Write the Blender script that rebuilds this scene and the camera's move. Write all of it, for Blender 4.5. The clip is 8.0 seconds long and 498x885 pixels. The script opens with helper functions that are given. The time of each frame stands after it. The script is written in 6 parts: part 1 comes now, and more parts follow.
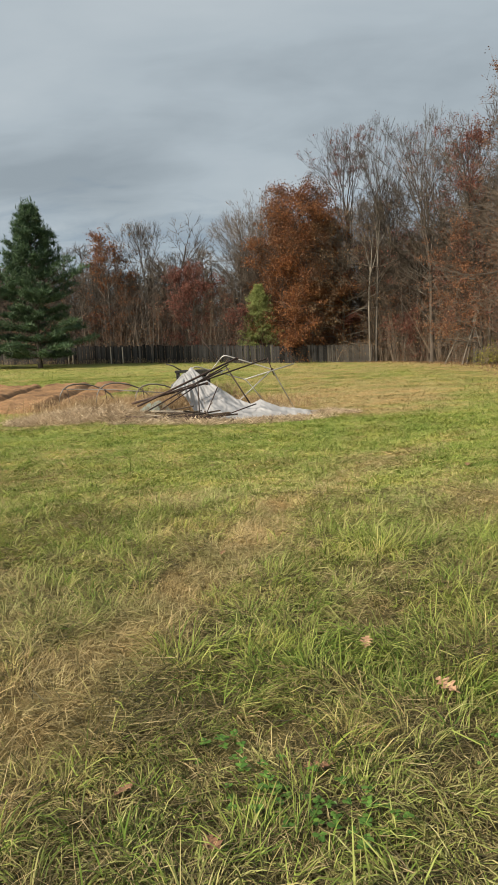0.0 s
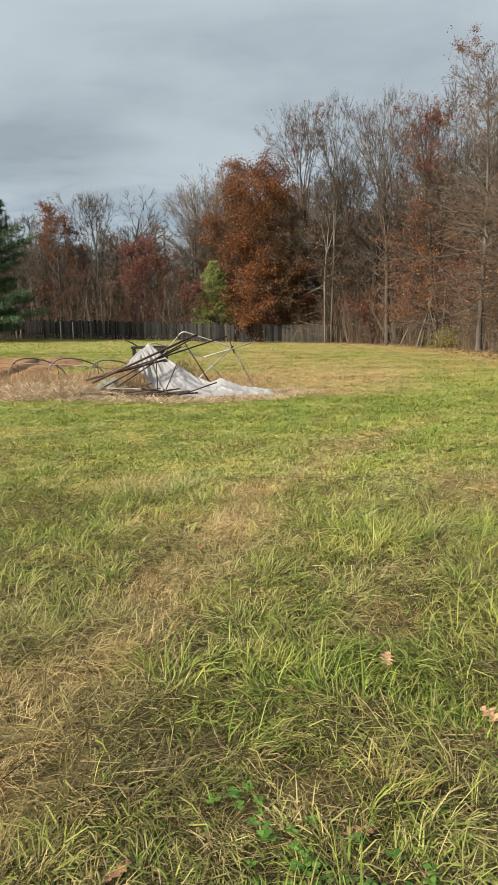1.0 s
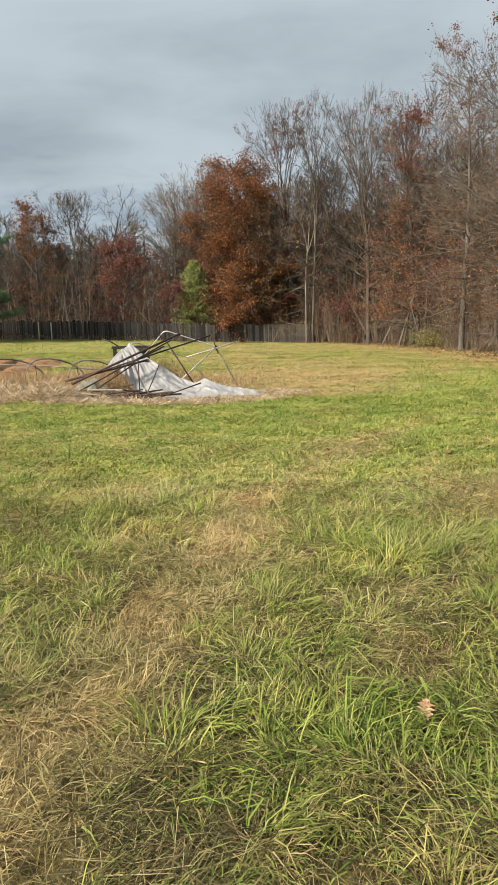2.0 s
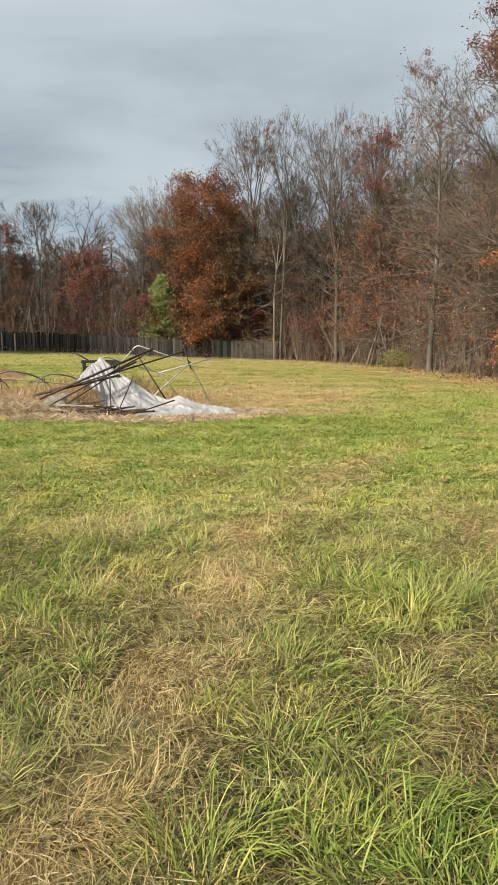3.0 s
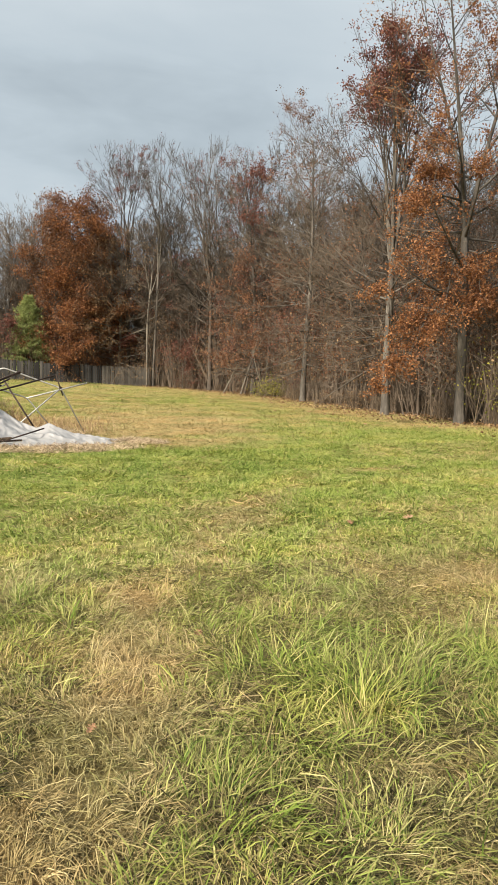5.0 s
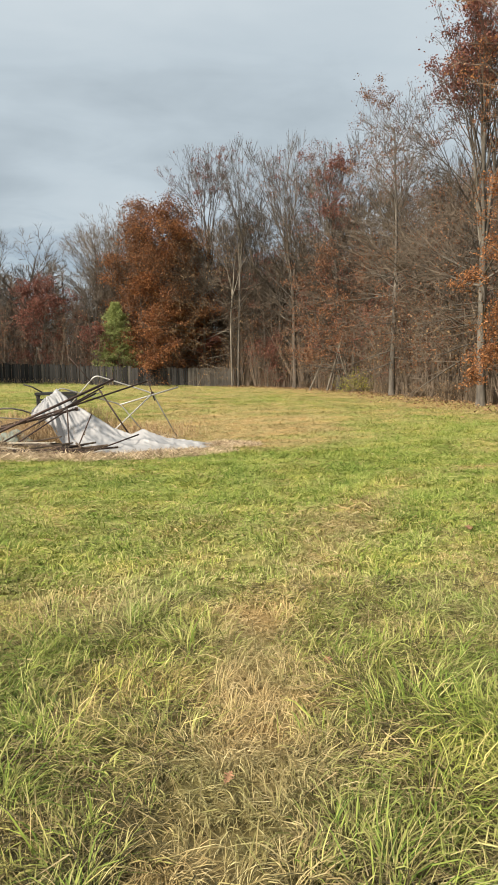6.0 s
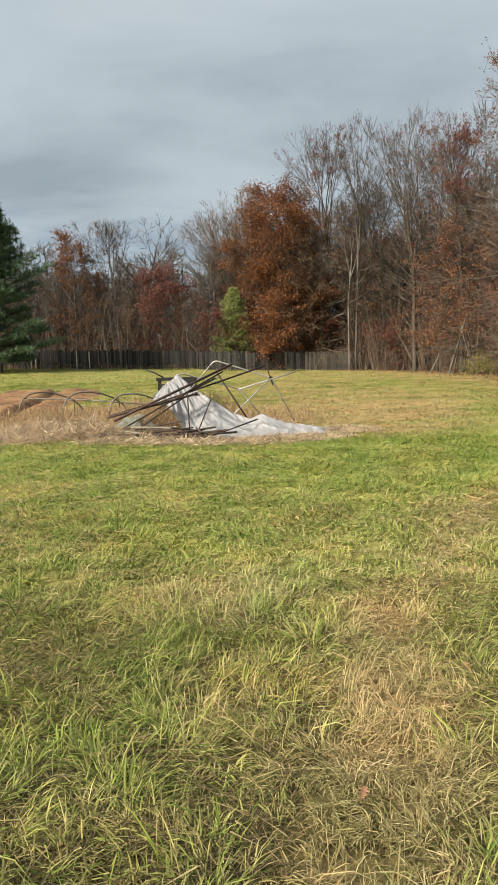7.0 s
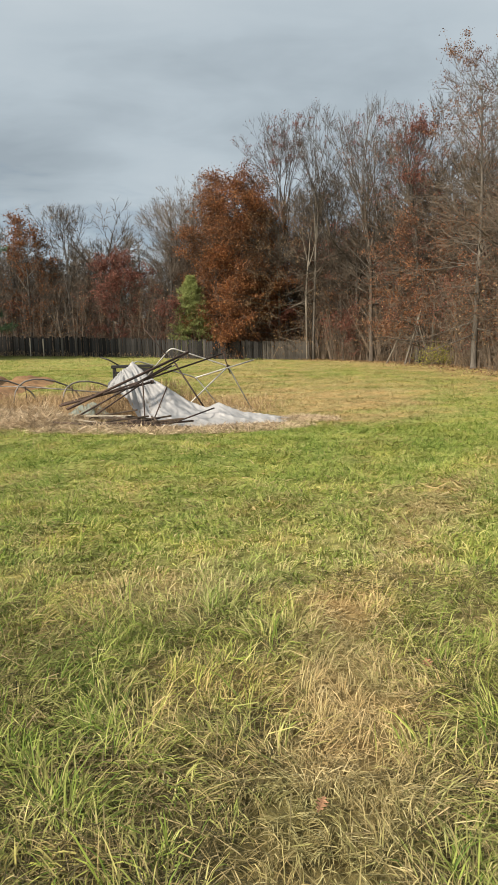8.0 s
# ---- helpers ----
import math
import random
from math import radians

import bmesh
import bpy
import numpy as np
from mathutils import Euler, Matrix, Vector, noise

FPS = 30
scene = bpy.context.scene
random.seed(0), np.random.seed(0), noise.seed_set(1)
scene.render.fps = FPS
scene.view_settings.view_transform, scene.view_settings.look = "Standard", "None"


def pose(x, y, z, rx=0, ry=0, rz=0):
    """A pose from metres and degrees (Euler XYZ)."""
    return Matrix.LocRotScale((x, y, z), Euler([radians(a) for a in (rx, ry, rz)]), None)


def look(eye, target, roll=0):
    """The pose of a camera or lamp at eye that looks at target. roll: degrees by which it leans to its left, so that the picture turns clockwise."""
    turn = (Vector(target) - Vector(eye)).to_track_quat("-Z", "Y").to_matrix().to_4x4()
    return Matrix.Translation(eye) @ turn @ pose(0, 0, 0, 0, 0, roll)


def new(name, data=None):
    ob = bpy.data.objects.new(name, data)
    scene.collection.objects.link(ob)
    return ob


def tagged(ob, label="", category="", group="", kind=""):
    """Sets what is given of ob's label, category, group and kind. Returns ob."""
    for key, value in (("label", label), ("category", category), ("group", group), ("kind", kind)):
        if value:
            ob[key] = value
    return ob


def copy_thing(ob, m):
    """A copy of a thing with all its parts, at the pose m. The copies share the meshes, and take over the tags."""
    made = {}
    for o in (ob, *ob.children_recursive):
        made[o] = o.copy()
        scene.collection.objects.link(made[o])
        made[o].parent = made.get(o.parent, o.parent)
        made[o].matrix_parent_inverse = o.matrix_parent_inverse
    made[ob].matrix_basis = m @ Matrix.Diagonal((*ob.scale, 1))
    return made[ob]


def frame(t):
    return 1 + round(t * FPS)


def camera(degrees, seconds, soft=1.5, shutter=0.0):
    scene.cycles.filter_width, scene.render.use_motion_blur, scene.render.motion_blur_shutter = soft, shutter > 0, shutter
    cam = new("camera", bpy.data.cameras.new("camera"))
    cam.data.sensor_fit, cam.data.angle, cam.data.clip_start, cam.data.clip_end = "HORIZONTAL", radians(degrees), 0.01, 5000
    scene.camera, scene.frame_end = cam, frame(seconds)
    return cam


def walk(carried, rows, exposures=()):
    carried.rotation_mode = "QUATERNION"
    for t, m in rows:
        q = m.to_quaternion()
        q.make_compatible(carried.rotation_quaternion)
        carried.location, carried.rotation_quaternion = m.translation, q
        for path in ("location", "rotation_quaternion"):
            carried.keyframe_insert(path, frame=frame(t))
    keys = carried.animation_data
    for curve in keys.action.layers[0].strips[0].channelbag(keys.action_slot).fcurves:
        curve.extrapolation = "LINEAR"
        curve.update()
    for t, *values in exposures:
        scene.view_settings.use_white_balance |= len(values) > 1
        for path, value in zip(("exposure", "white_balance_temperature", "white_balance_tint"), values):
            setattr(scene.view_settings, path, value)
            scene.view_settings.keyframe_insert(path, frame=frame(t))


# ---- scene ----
cam = camera(38.2, 8.0)
PATH = [
    (0, (0.002, -0.034, 1.506), (-0.012, 1.952, 1.268), -2.7),
    (0.5, (-0.088, 0.217, 1.486), (-0.042, 2.197, 1.212), -1.8),
    (1, (-0.227, 0.532, 1.461), (-0.105, 2.506, 1.162), -1.4),
    (2.3, (-0.385, 1.208, 1.433), (-0.187, 3.176, 1.135), -1.0),
    (2.5, (-0.471, 1.352, 1.45), (-0.241, 3.317, 1.156), 0.0),
    (3, (-0.518, 1.532, 1.472), (-0.239, 3.495, 1.213), -0.3),
    (3.5, (-0.464, 1.763, 1.479), (-0.135, 3.723, 1.255), -0.5),
    (4, (-0.46, 1.928, 1.476), (-0.041, 3.872, 1.267), -0.2),
    (4.5, (-0.577, 2.213, 1.456), (-0.012, 4.122, 1.265), 0.6),
    (4.7, (-0.575, 2.315, 1.454), (0.059, 4.203, 1.271), 1.3),
    (5.8, (-0.614, 2.672, 1.525), (-0.082, 4.593, 1.353), 0.1),
    (6, (-0.682, 2.769, 1.518), (-0.278, 4.719, 1.329), -1.3),
    (6.5, (-0.778, 2.945, 1.512), (-0.595, 4.924, 1.289), -2.5),
    (7, (-0.716, 2.977, 1.513), (-0.632, 4.962, 1.29), -2.0),
    (7.5, (-0.625, 2.977, 1.497), (-0.549, 4.96, 1.244), -1.3),
    (8, (-0.688, 3.158, 1.487), (-0.488, 5.131, 1.231), -1.5),
]
walk(cam, [(t, look(eye, target, roll)) for t, eye, target, roll in PATH],
     [(0.0, 0.20), (0.5, 0.22), (1.0, 0.38), (2.5, 0.46), (4.5, 0.54), (6.0, 0.53), (6.5, 0.38), (8.0, 0.37)])

# ---- world, sun ----
SUN_AZ, SUN_EL = radians(-58), radians(36)      # the sun stands behind and to the left of the walker
sun_from = Vector((math.sin(SUN_AZ) * math.cos(SUN_EL) * 1.0, -abs(math.cos(SUN_AZ)) * math.cos(SUN_EL), math.sin(SUN_EL)))

world = bpy.data.worlds.new("overcast_sky")
scene.world = world
world.use_nodes = True
wn, wl = world.node_tree.nodes, world.node_tree.links
wn.clear()
w_out = wn.new("ShaderNodeOutputWorld")
w_bg = wn.new("ShaderNodeBackground")
w_sky = wn.new("ShaderNodeTexSky")
w_sky.sky_type, w_sky.sun_disc = "NISHITA", False
w_sky.sun_elevation = SUN_EL
w_sky.sun_rotation = math.atan2(sun_from.x, sun_from.y)
w_sky.dust_density = 2.0
w_dim = wn.new("ShaderNodeMix")
w_dim.data_type, w_dim.blend_type = "RGBA", "MULTIPLY"
w_dim.inputs[0].default_value = 1.0
w_dim.inputs[7].default_value = (0.08, 0.08, 0.08, 1)

def w_math(op, a, b=0.0):
    """A math node of the sky."""
    k = wn.new("ShaderNodeMath")
    k.operation = op
    for sock, v in zip(k.inputs, (a, b)):
        if isinstance(v, (int, float)):
            sock.default_value = v
        else:
            wl.new(v, sock)
    return k.outputs[0]


def w_cloud(x, y, scale, offset, detail, rough, bend):
    """Noise on the plane of the cloud deck."""
    c = wn.new("ShaderNodeCombineXYZ")
    wl.new(x, c.inputs[0])
    wl.new(y, c.inputs[1])
    c.inputs[2].default_value = offset
    k = wn.new("ShaderNodeTexNoise")
    k.inputs["Scale"].default_value, k.inputs["Detail"].default_value = scale, detail
    k.inputs["Roughness"].default_value, k.inputs["Distortion"].default_value = rough, bend
    wl.new(c.outputs[0], k.inputs["Vector"])
    return k.outputs["Fac"]


# a stratus deck seen in perspective: broad swells, darker shelves low down, a bluer rift near the horizon
w_co = wn.new("ShaderNodeTexCoord")
w_xyz = wn.new("ShaderNodeSeparateXYZ")
wl.new(w_co.outputs["Generated"], w_xyz.inputs[0])
w_up = w_math("ADD", w_math("MAXIMUM", w_xyz.outputs[2], 0.0), 0.16)
w_px = w_math("MULTIPLY", w_math("DIVIDE", w_xyz.outputs[0], w_up), 0.62)
w_py = w_math("DIVIDE", w_xyz.outputs[1], w_up)
w_swell = w_cloud(w_px, w_py, 1.15, 4.3, 5.0, 0.50, 0.35)
w_wisp = w_cloud(w_px, w_py, 4.2, 1.7, 6.0, 0.55, 0.6)
w_shelf = w_math("DIVIDE", w_math("SUBTRACT", w_xyz.outputs[2], 0.245), 0.060)
w_shelf = w_math("EXPONENT", w_math("MULTIPLY", w_math("MULTIPLY", w_shelf, w_shelf), -1.0))
w_tone = w_math("ADD", w_math("MULTIPLY", w_swell, 0.80), w_math("MULTIPLY", w_wisp, 0.20))
w_tone = w_math("SUBTRACT", w_tone, w_math("MULTIPLY", w_shelf, 0.065))
w_ramp = wn.new("ShaderNodeValToRGB")
w_ramp.color_ramp.elements[0].position, w_ramp.color_ramp.elements[0].color = 0.28, (0.270, 0.316, 0.350, 1)
w_ramp.color_ramp.elements[1].position, w_ramp.color_ramp.elements[1].color = 0.62, (0.440, 0.492, 0.524, 1)
w_mid = w_ramp.color_ramp.elements.new(0.46)
w_mid.color = (0.378, 0.434, 0.472, 1)
w_rift = wn.new("ShaderNodeValToRGB")
w_rift.color_ramp.elements[0].position, w_rift.color_ramp.elements[0].color = 0.12, (0.45, 0.45, 0.45, 1)
w_rift.color_ramp.elements[1].position, w_rift.color_ramp.elements[1].color = 0.21, (0.95, 0.95, 0.95, 1)
w_mix = wn.new("ShaderNodeMix")
w_mix.data_type = "RGBA"
wl.new(w_tone, w_ramp.inputs["Fac"])
wl.new(w_math("ADD", w_xyz.outputs[2], w_math("MULTIPLY", w_math("SUBTRACT", w_wisp, 0.5), 0.25)), w_rift.inputs["Fac"])
wl.new(w_sky.outputs["Color"], w_dim.inputs[6])
wl.new(w_rift.outputs["Color"], w_mix.inputs[0])
wl.new(w_dim.outputs[2], w_mix.inputs[6])
wl.new(w_ramp.outputs["Color"], w_mix.inputs[7])
wl.new(w_mix.outputs[2], w_bg.inputs["Color"])
w_bg.inputs["Strength"].default_value = 1.0
wl.new(w_bg.outputs[0], w_out.inputs["Surface"])

sun = new("sun", bpy.data.lights.new("sun", "SUN"))
sun.data.energy, sun.data.angle, sun.data.color = 6.2, radians(11), (1.0, 0.88, 0.71)
sun.matrix_world = look(sun_from * 60, (0, 0, 0))


# ---- materials ----
def material(name, rough=0.8, metal=0.0):
    m = bpy.data.materials.new(name)
    m.use_nodes = True
    b = m.node_tree.nodes["Principled BSDF"]
    b.inputs["Roughness"].default_value, b.inputs["Metallic"].default_value = rough, metal
    return m, m.node_tree.nodes, m.node_tree.links, b


def ramp(nodes, stops):
    r = nodes.new("ShaderNodeValToRGB")
    e = r.color_ramp.elements
    while len(e) < len(stops):
        e.new(0.5)
    for el, (at, col) in zip(e, stops):
        el.position, el.color = at, (*col, 1)
    return r


def noise_tex(nodes, links, scale, detail=4.0, stretch=(1, 1, 1), rough=0.55):
    co = nodes.new("ShaderNodeTexCoord")
    mp = nodes.new("ShaderNodeMapping")
    mp.inputs["Scale"].default_value = stretch
    n = nodes.new("ShaderNodeTexNoise")
    n.inputs["Scale"].default_value, n.inputs["Detail"].default_value, n.inputs["Roughness"].default_value = scale, detail, rough
    links.new(co.outputs["Object"], mp.inputs["Vector"])
    links.new(mp.outputs["Vector"], n.inputs["Vector"])
    return n


def mixed(nodes, links, a, b, fac, mode="MIX"):
    x = nodes.new("ShaderNodeMix")
    x.data_type, x.blend_type = "RGBA", mode
    for sock, v in ((x.inputs[0], fac), (x.inputs[6], a), (x.inputs[7], b)):
        if isinstance(v, (int, float)):
            sock.default_value = v
        elif isinstance(v, tuple):
            sock.default_value = (*v, 1)
        else:
            links.new(v, sock)
    return x.outputs[2]


def bump(nodes, links, b, source, strength, distance):
    k = nodes.new("ShaderNodeBump")
    k.inputs["Strength"].default_value, k.inputs["Distance"].default_value = strength, distance
    links.new(source, k.inputs["Height"])
    links.new(k.outputs["Normal"], b.inputs["Normal"])


def surface(name, stops, scale, rough=0.8, metal=0.0, fine=6.0, relief=0.3, depth=0.01, stretch=(1, 1, 1), vary=0.35):
    """A weathered plain surface: colour at two scales, a tint of its own for each object, fine relief."""
    m, n, l, b = material(name, rough, metal)
    big, small = noise_tex(n, l, scale, 4, stretch), noise_tex(n, l, scale * fine, 5, stretch)
    c = ramp(n, stops)
    l.new(big.outputs["Fac"], c.inputs["Fac"])
    g = ramp(n, [(0.25, (0.6, 0.6, 0.6)), (0.75, (1.25, 1.25, 1.25))])
    l.new(small.outputs["Fac"], g.inputs["Fac"])
    col = mixed(n, l, c.outputs[0], g.outputs[0], 1.0, "MULTIPLY")
    if vary:
        info = n.new("ShaderNodeObjectInfo")
        v = ramp(n, [(0.0, (1 - vary,) * 3), (1.0, (1 + vary,) * 3)])
        l.new(info.outputs["Random"], v.inputs["Fac"])
        col = mixed(n, l, col, v.outputs[0], 1.0, "MULTIPLY")
    l.new(col, b.inputs["Base Color"])
    bump(n, l, b, small.outputs["Fac"], relief, depth)
    return m


def leafy(name, stops, through_light=0.3, rough=0.55, hue_scale=0.35, tint=((0.75, 0.75, 0.75), (1.25, 1.25, 1.25))):
    """Leaves, needles or blades: every one has a tone of its own, and clumps differ."""
    m, n, l, b = material(name, rough)
    geo = n.new("ShaderNodeNewGeometry")
    c = ramp(n, stops)
    l.new(geo.outputs["Random Per Island"], c.inputs["Fac"])
    big = noise_tex(n, l, hue_scale, 3)
    t = ramp(n, [(0.3, tint[0]), (0.7, tint[1])])
    l.new(big.outputs["Fac"], t.inputs["Fac"])
    col = mixed(n, l, c.outputs[0], t.outputs[0], 1.0, "MULTIPLY")
    l.new(col, b.inputs["Base Color"])
    b.inputs["Specular IOR Level"].default_value = 0.3
    tr = n.new("ShaderNodeBsdfTranslucent")
    l.new(col, tr.inputs["Color"])
    mx = n.new("ShaderNodeMixShader")
    mx.inputs[0].default_value = through_light
    l.new(b.outputs[0], mx.inputs[1])
    l.new(tr.outputs[0], mx.inputs[2])
    l.new(mx.outputs[0], n["Material Output"].inputs["Surface"])
    return m


def turf(name, blades):
    """Grass: green and straw, by the share of dry growth that the sward carries at each place."""
    m, n, l, b = material(name, 0.60 if blades else 0.95)
    dry = n.new("ShaderNodeAttribute")
    dry.attribute_name = "dry"
    # bare: open woodland floor, and near the walk painted shade between the blades
    soil = n.new("ShaderNodeAttribute")
    soil.attribute_name = "bare"
    if blades:
        geo = n.new("ShaderNodeNewGeometry")
        tone = n.new("ShaderNodeAttribute")
        tone.attribute_name = "tone"
        blend = n.new("ShaderNodeMix")
        blend.inputs[0].default_value = 0.38
        l.new(geo.outputs["Random Per Island"], blend.inputs[2])
        l.new(tone.outputs["Fac"], blend.inputs[3])
        src = blend.outputs[0]
        green = ramp(n, [(0.0, (0.030, 0.056, 0.012)), (0.25, (0.096, 0.153, 0.028)), (0.55, (0.218, 0.270, 0.056)), (0.8, (0.335, 0.360, 0.102)), (1.0, (0.485, 0.465, 0.190))])
        straw = ramp(n, [(0.0, (0.150, 0.108, 0.055)), (0.35, (0.290, 0.222, 0.104)), (0.7, (0.440, 0.350, 0.182)), (1.0, (0.60, 0.500, 0.290))])
    else:
        src = noise_tex(n, l, 5.0, 9, (1, 1, 1), 0.82).outputs["Fac"]
        green = ramp(n, [(0.34, (0.085, 0.112, 0.022)), (0.5, (0.232, 0.262, 0.072)), (0.66, (0.42, 0.415, 0.15))])
        straw = ramp(n, [(0.3, (0.14, 0.095, 0.04)), (0.5, (0.33, 0.24, 0.11)), (0.7, (0.52, 0.41, 0.21))])
    l.new(src, green.inputs["Fac"])
    l.new(src, straw.inputs["Fac"])
    patch = noise_tex(n, l, 1.1, 6, (1, 1, 1), 0.65)
    pr = ramp(n, [(0.34, (0.76, 0.88, 0.76)), (0.5, (0.97, 0.99, 0.96)), (0.66, (1.20, 1.10, 1.02))])
    l.new(patch.outputs["Fac"], pr.inputs["Fac"])
    col = mixed(n, l, green.outputs[0], straw.outputs[0], dry.outputs["Fac"])
    col = mixed(n, l, col, pr.outputs[0], 1.0, "MULTIPLY")
    if not blades:
        # soil and leaf litter, dark enough to double as shade under near blades
        litter_shade = ramp(n, [(0.3, (0.026, 0.023, 0.011)), (0.5, (0.065, 0.057, 0.024)), (0.72, (0.15, 0.122, 0.054))])
        l.new(src, litter_shade.inputs["Fac"])
        col = mixed(n, l, col, litter_shade.outputs[0], soil.outputs["Fac"])
        bump(n, l, b, src, 0.9, 0.05)
    l.new(col, b.inputs["Base Color"])
    b.inputs["Specular IOR Level"].default_value = 0.12 if blades else 0.1
    if blades:
        tr = n.new("ShaderNodeBsdfTranslucent")
        l.new(col, tr.inputs["Color"])
        mx = n.new("ShaderNodeMixShader")
        mx.inputs[0].default_value = 0.14
        l.new(b.outputs[0], mx.inputs[1])
        l.new(tr.outputs[0], mx.inputs[2])
        l.new(mx.outputs[0], n["Material Output"].inputs["Surface"])
    return m


BARK_GREY = surface("bark_grey", [(0.3, (0.055, 0.049, 0.043)), (0.55, (0.115, 0.103, 0.088)), (0.75, (0.20, 0.18, 0.155))], 3.0, 0.9, relief=0.8, depth=0.03, stretch=(1, 1, 0.25), vary=0.3)
BARK_PALE = surface("bark_pale", [(0.3, (0.10, 0.088, 0.072)), (0.55, (0.19, 0.17, 0.14)), (0.75, (0.30, 0.27, 0.225))], 3.0, 0.9, relief=0.6, depth=0.02, stretch=(1, 1, 0.25), vary=0.35)
BARK_DARK = surface("bark_dark", [(0.3, (0.040, 0.033, 0.027)), (0.7, (0.120, 0.098, 0.078))], 3.0, 0.9, relief=0.8, depth=0.03, stretch=(1, 1, 0.25), vary=0.3)
TWIG = surface("twig_bark", [(0.3, (0.070, 0.054, 0.041)), (0.7, (0.170, 0.135, 0.104))], 1.2, 0.9, relief=0.0, vary=0.3)
TWIG_BLACK = surface("twig_black", [(0.3, (0.042, 0.034, 0.027)), (0.7, (0.105, 0.086, 0.068))], 1.2, 0.9, relief=0.0, vary=0.2)
TWIG_DARK = surface("twig_dark", [(0.3, (0.052, 0.041, 0.031)), (0.7, (0.165, 0.130, 0.097))], 0.6, 0.95, relief=0.0, vary=0.0)
TWIG_PALE = surface("twig_pale", [(0.3, (0.095, 0.074, 0.056)), (0.7, (0.225, 0.178, 0.135))], 1.2, 0.9, relief=0.0, vary=0.3)
LEAF_ORANGE = leafy("leaf_orange", [(0.0, (0.075, 0.032, 0.018)), (0.4, (0.160, 0.067, 0.030)), (0.75, (0.250, 0.108, 0.043)), (1.0, (0.37, 0.185, 0.075))], hue_scale=0.45, tint=((0.62, 0.72, 0.80), (1.25, 1.12, 1.0)))
LEAF_RUSSET = leafy("leaf_russet", [(0.0, (0.085, 0.040, 0.026)), (0.5, (0.175, 0.080, 0.045)), (1.0, (0.31, 0.160, 0.085))], hue_scale=0.6, tint=((0.75, 0.75, 0.75), (1.2, 1.2, 1.2)))
LEAF_AMBER = leafy("leaf_amber", [(0.0, (0.11, 0.048, 0.024)), (0.5, (0.250, 0.108, 0.046)), (1.0, (0.43, 0.215, 0.092))], hue_scale=0.6, tint=((0.75, 0.72, 0.72), (1.2, 1.2, 1.2)))
LEAF_RED = leafy("leaf_red", [(0.0, (0.085, 0.034, 0.028)), (0.6, (0.180, 0.070, 0.052)), (1.0, (0.30, 0.135, 0.098))])
LEAF_BROWN = leafy("leaf_brown", [(0.0, (0.12, 0.072, 0.038)), (0.6, (0.25, 0.155, 0.08)), (1.0, (0.40, 0.28, 0.16))])
LEAF_YELLOW = leafy("leaf_yellow_green", [(0.0, (0.12, 0.14, 0.02)), (0.5, (0.25, 0.26, 0.04)), (1.0, (0.42, 0.38, 0.07))])
NEEDLE = leafy("pine_needle", [(0.0, (0.022, 0.048, 0.026)), (0.5, (0.062, 0.116, 0.060)), (1.0, (0.145, 0.215, 0.115))], 0.15)
NEEDLE_LIGHT = leafy("cedar_needle", [(0.0, (0.12, 0.155, 0.052)), (0.5, (0.25, 0.30, 0.10)), (1.0, (0.42, 0.46, 0.19))], 0.2)
STRAW = leafy("straw", [(0.0, (0.10, 0.068, 0.042)), (0.35, (0.42, 0.32, 0.205)), (1.0, (0.88, 0.74, 0.54))], 0.2, 0.6, 1.6, ((0.62, 0.60, 0.58), (1.2, 1.2, 1.2)))
WEED = leafy("dead_weed_stalk", [(0.0, (0.18, 0.115, 0.058)), (0.6, (0.40, 0.28, 0.155)), (1.0, (0.60, 0.46, 0.28))], 0.15, 0.7, 0.8)
BRUSH = leafy("brush_stem", [(0.0, (0.06, 0.045, 0.033)), (0.6, (0.15, 0.115, 0.082)), (1.0, (0.28, 0.22, 0.15))], 0.1, 0.8, 0.8)
CLOVER = leafy("clover_leaf", [(0.0, (0.05, 0.12, 0.02)), (1.0, (0.13, 0.25, 0.045))], 0.25, 0.45, 2.0)
# old thatch, toned down so that its colour carries the shade between blades
SHADED_THATCH = leafy("decayed_shaded_thatch", [(0.0, (0.028, 0.025, 0.011)), (0.45, (0.100, 0.086, 0.037)), (0.8, (0.21, 0.172, 0.080)), (1.0, (0.40, 0.325, 0.18))], 0.1, 0.6, 1.5, ((0.6, 0.62, 0.55), (1.3, 1.25, 1.2)))
TURF = turf("turf_ground", False)
BLADE = turf("grass_blade", True)
BOARD = surface("weathered_board", [(0.3, (0.017, 0.0165, 0.017)), (0.55, (0.036, 0.0345, 0.034)), (0.8, (0.095, 0.089, 0.085))], 1.6, 0.9, relief=0.5, depth=0.008, stretch=(4, 4, 0.5), vary=0.75)
BOARD_PALE = surface("pale_board", [(0.3, (0.065, 0.059, 0.052)), (0.6, (0.12, 0.109, 0.096)), (0.8, (0.20, 0.18, 0.16))], 1.6, 0.9, relief=0.5, depth=0.008, stretch=(4, 4, 0.5), vary=0.3)
STAKE = surface("bare_wood", [(0.3, (0.36, 0.31, 0.24)), (0.7, (0.58, 0.52, 0.42))], 2.0, 0.8, relief=0.3, depth=0.005, stretch=(4, 4, 0.5))
OLD_WOOD = surface("rotten_wood", [(0.3, (0.030, 0.021, 0.015)), (0.7, (0.10, 0.072, 0.050))], 4.0, 0.9, relief=0.6, depth=0.01, stretch=(0.4, 3, 3))
SOIL = surface("tilled_soil", [(0.3, (0.120, 0.062, 0.026)), (0.5, (0.255, 0.140, 0.060)), (0.75, (0.37, 0.215, 0.100))], 1.3, 0.95, relief=0.9, depth=0.06, fine=9.0, vary=0)
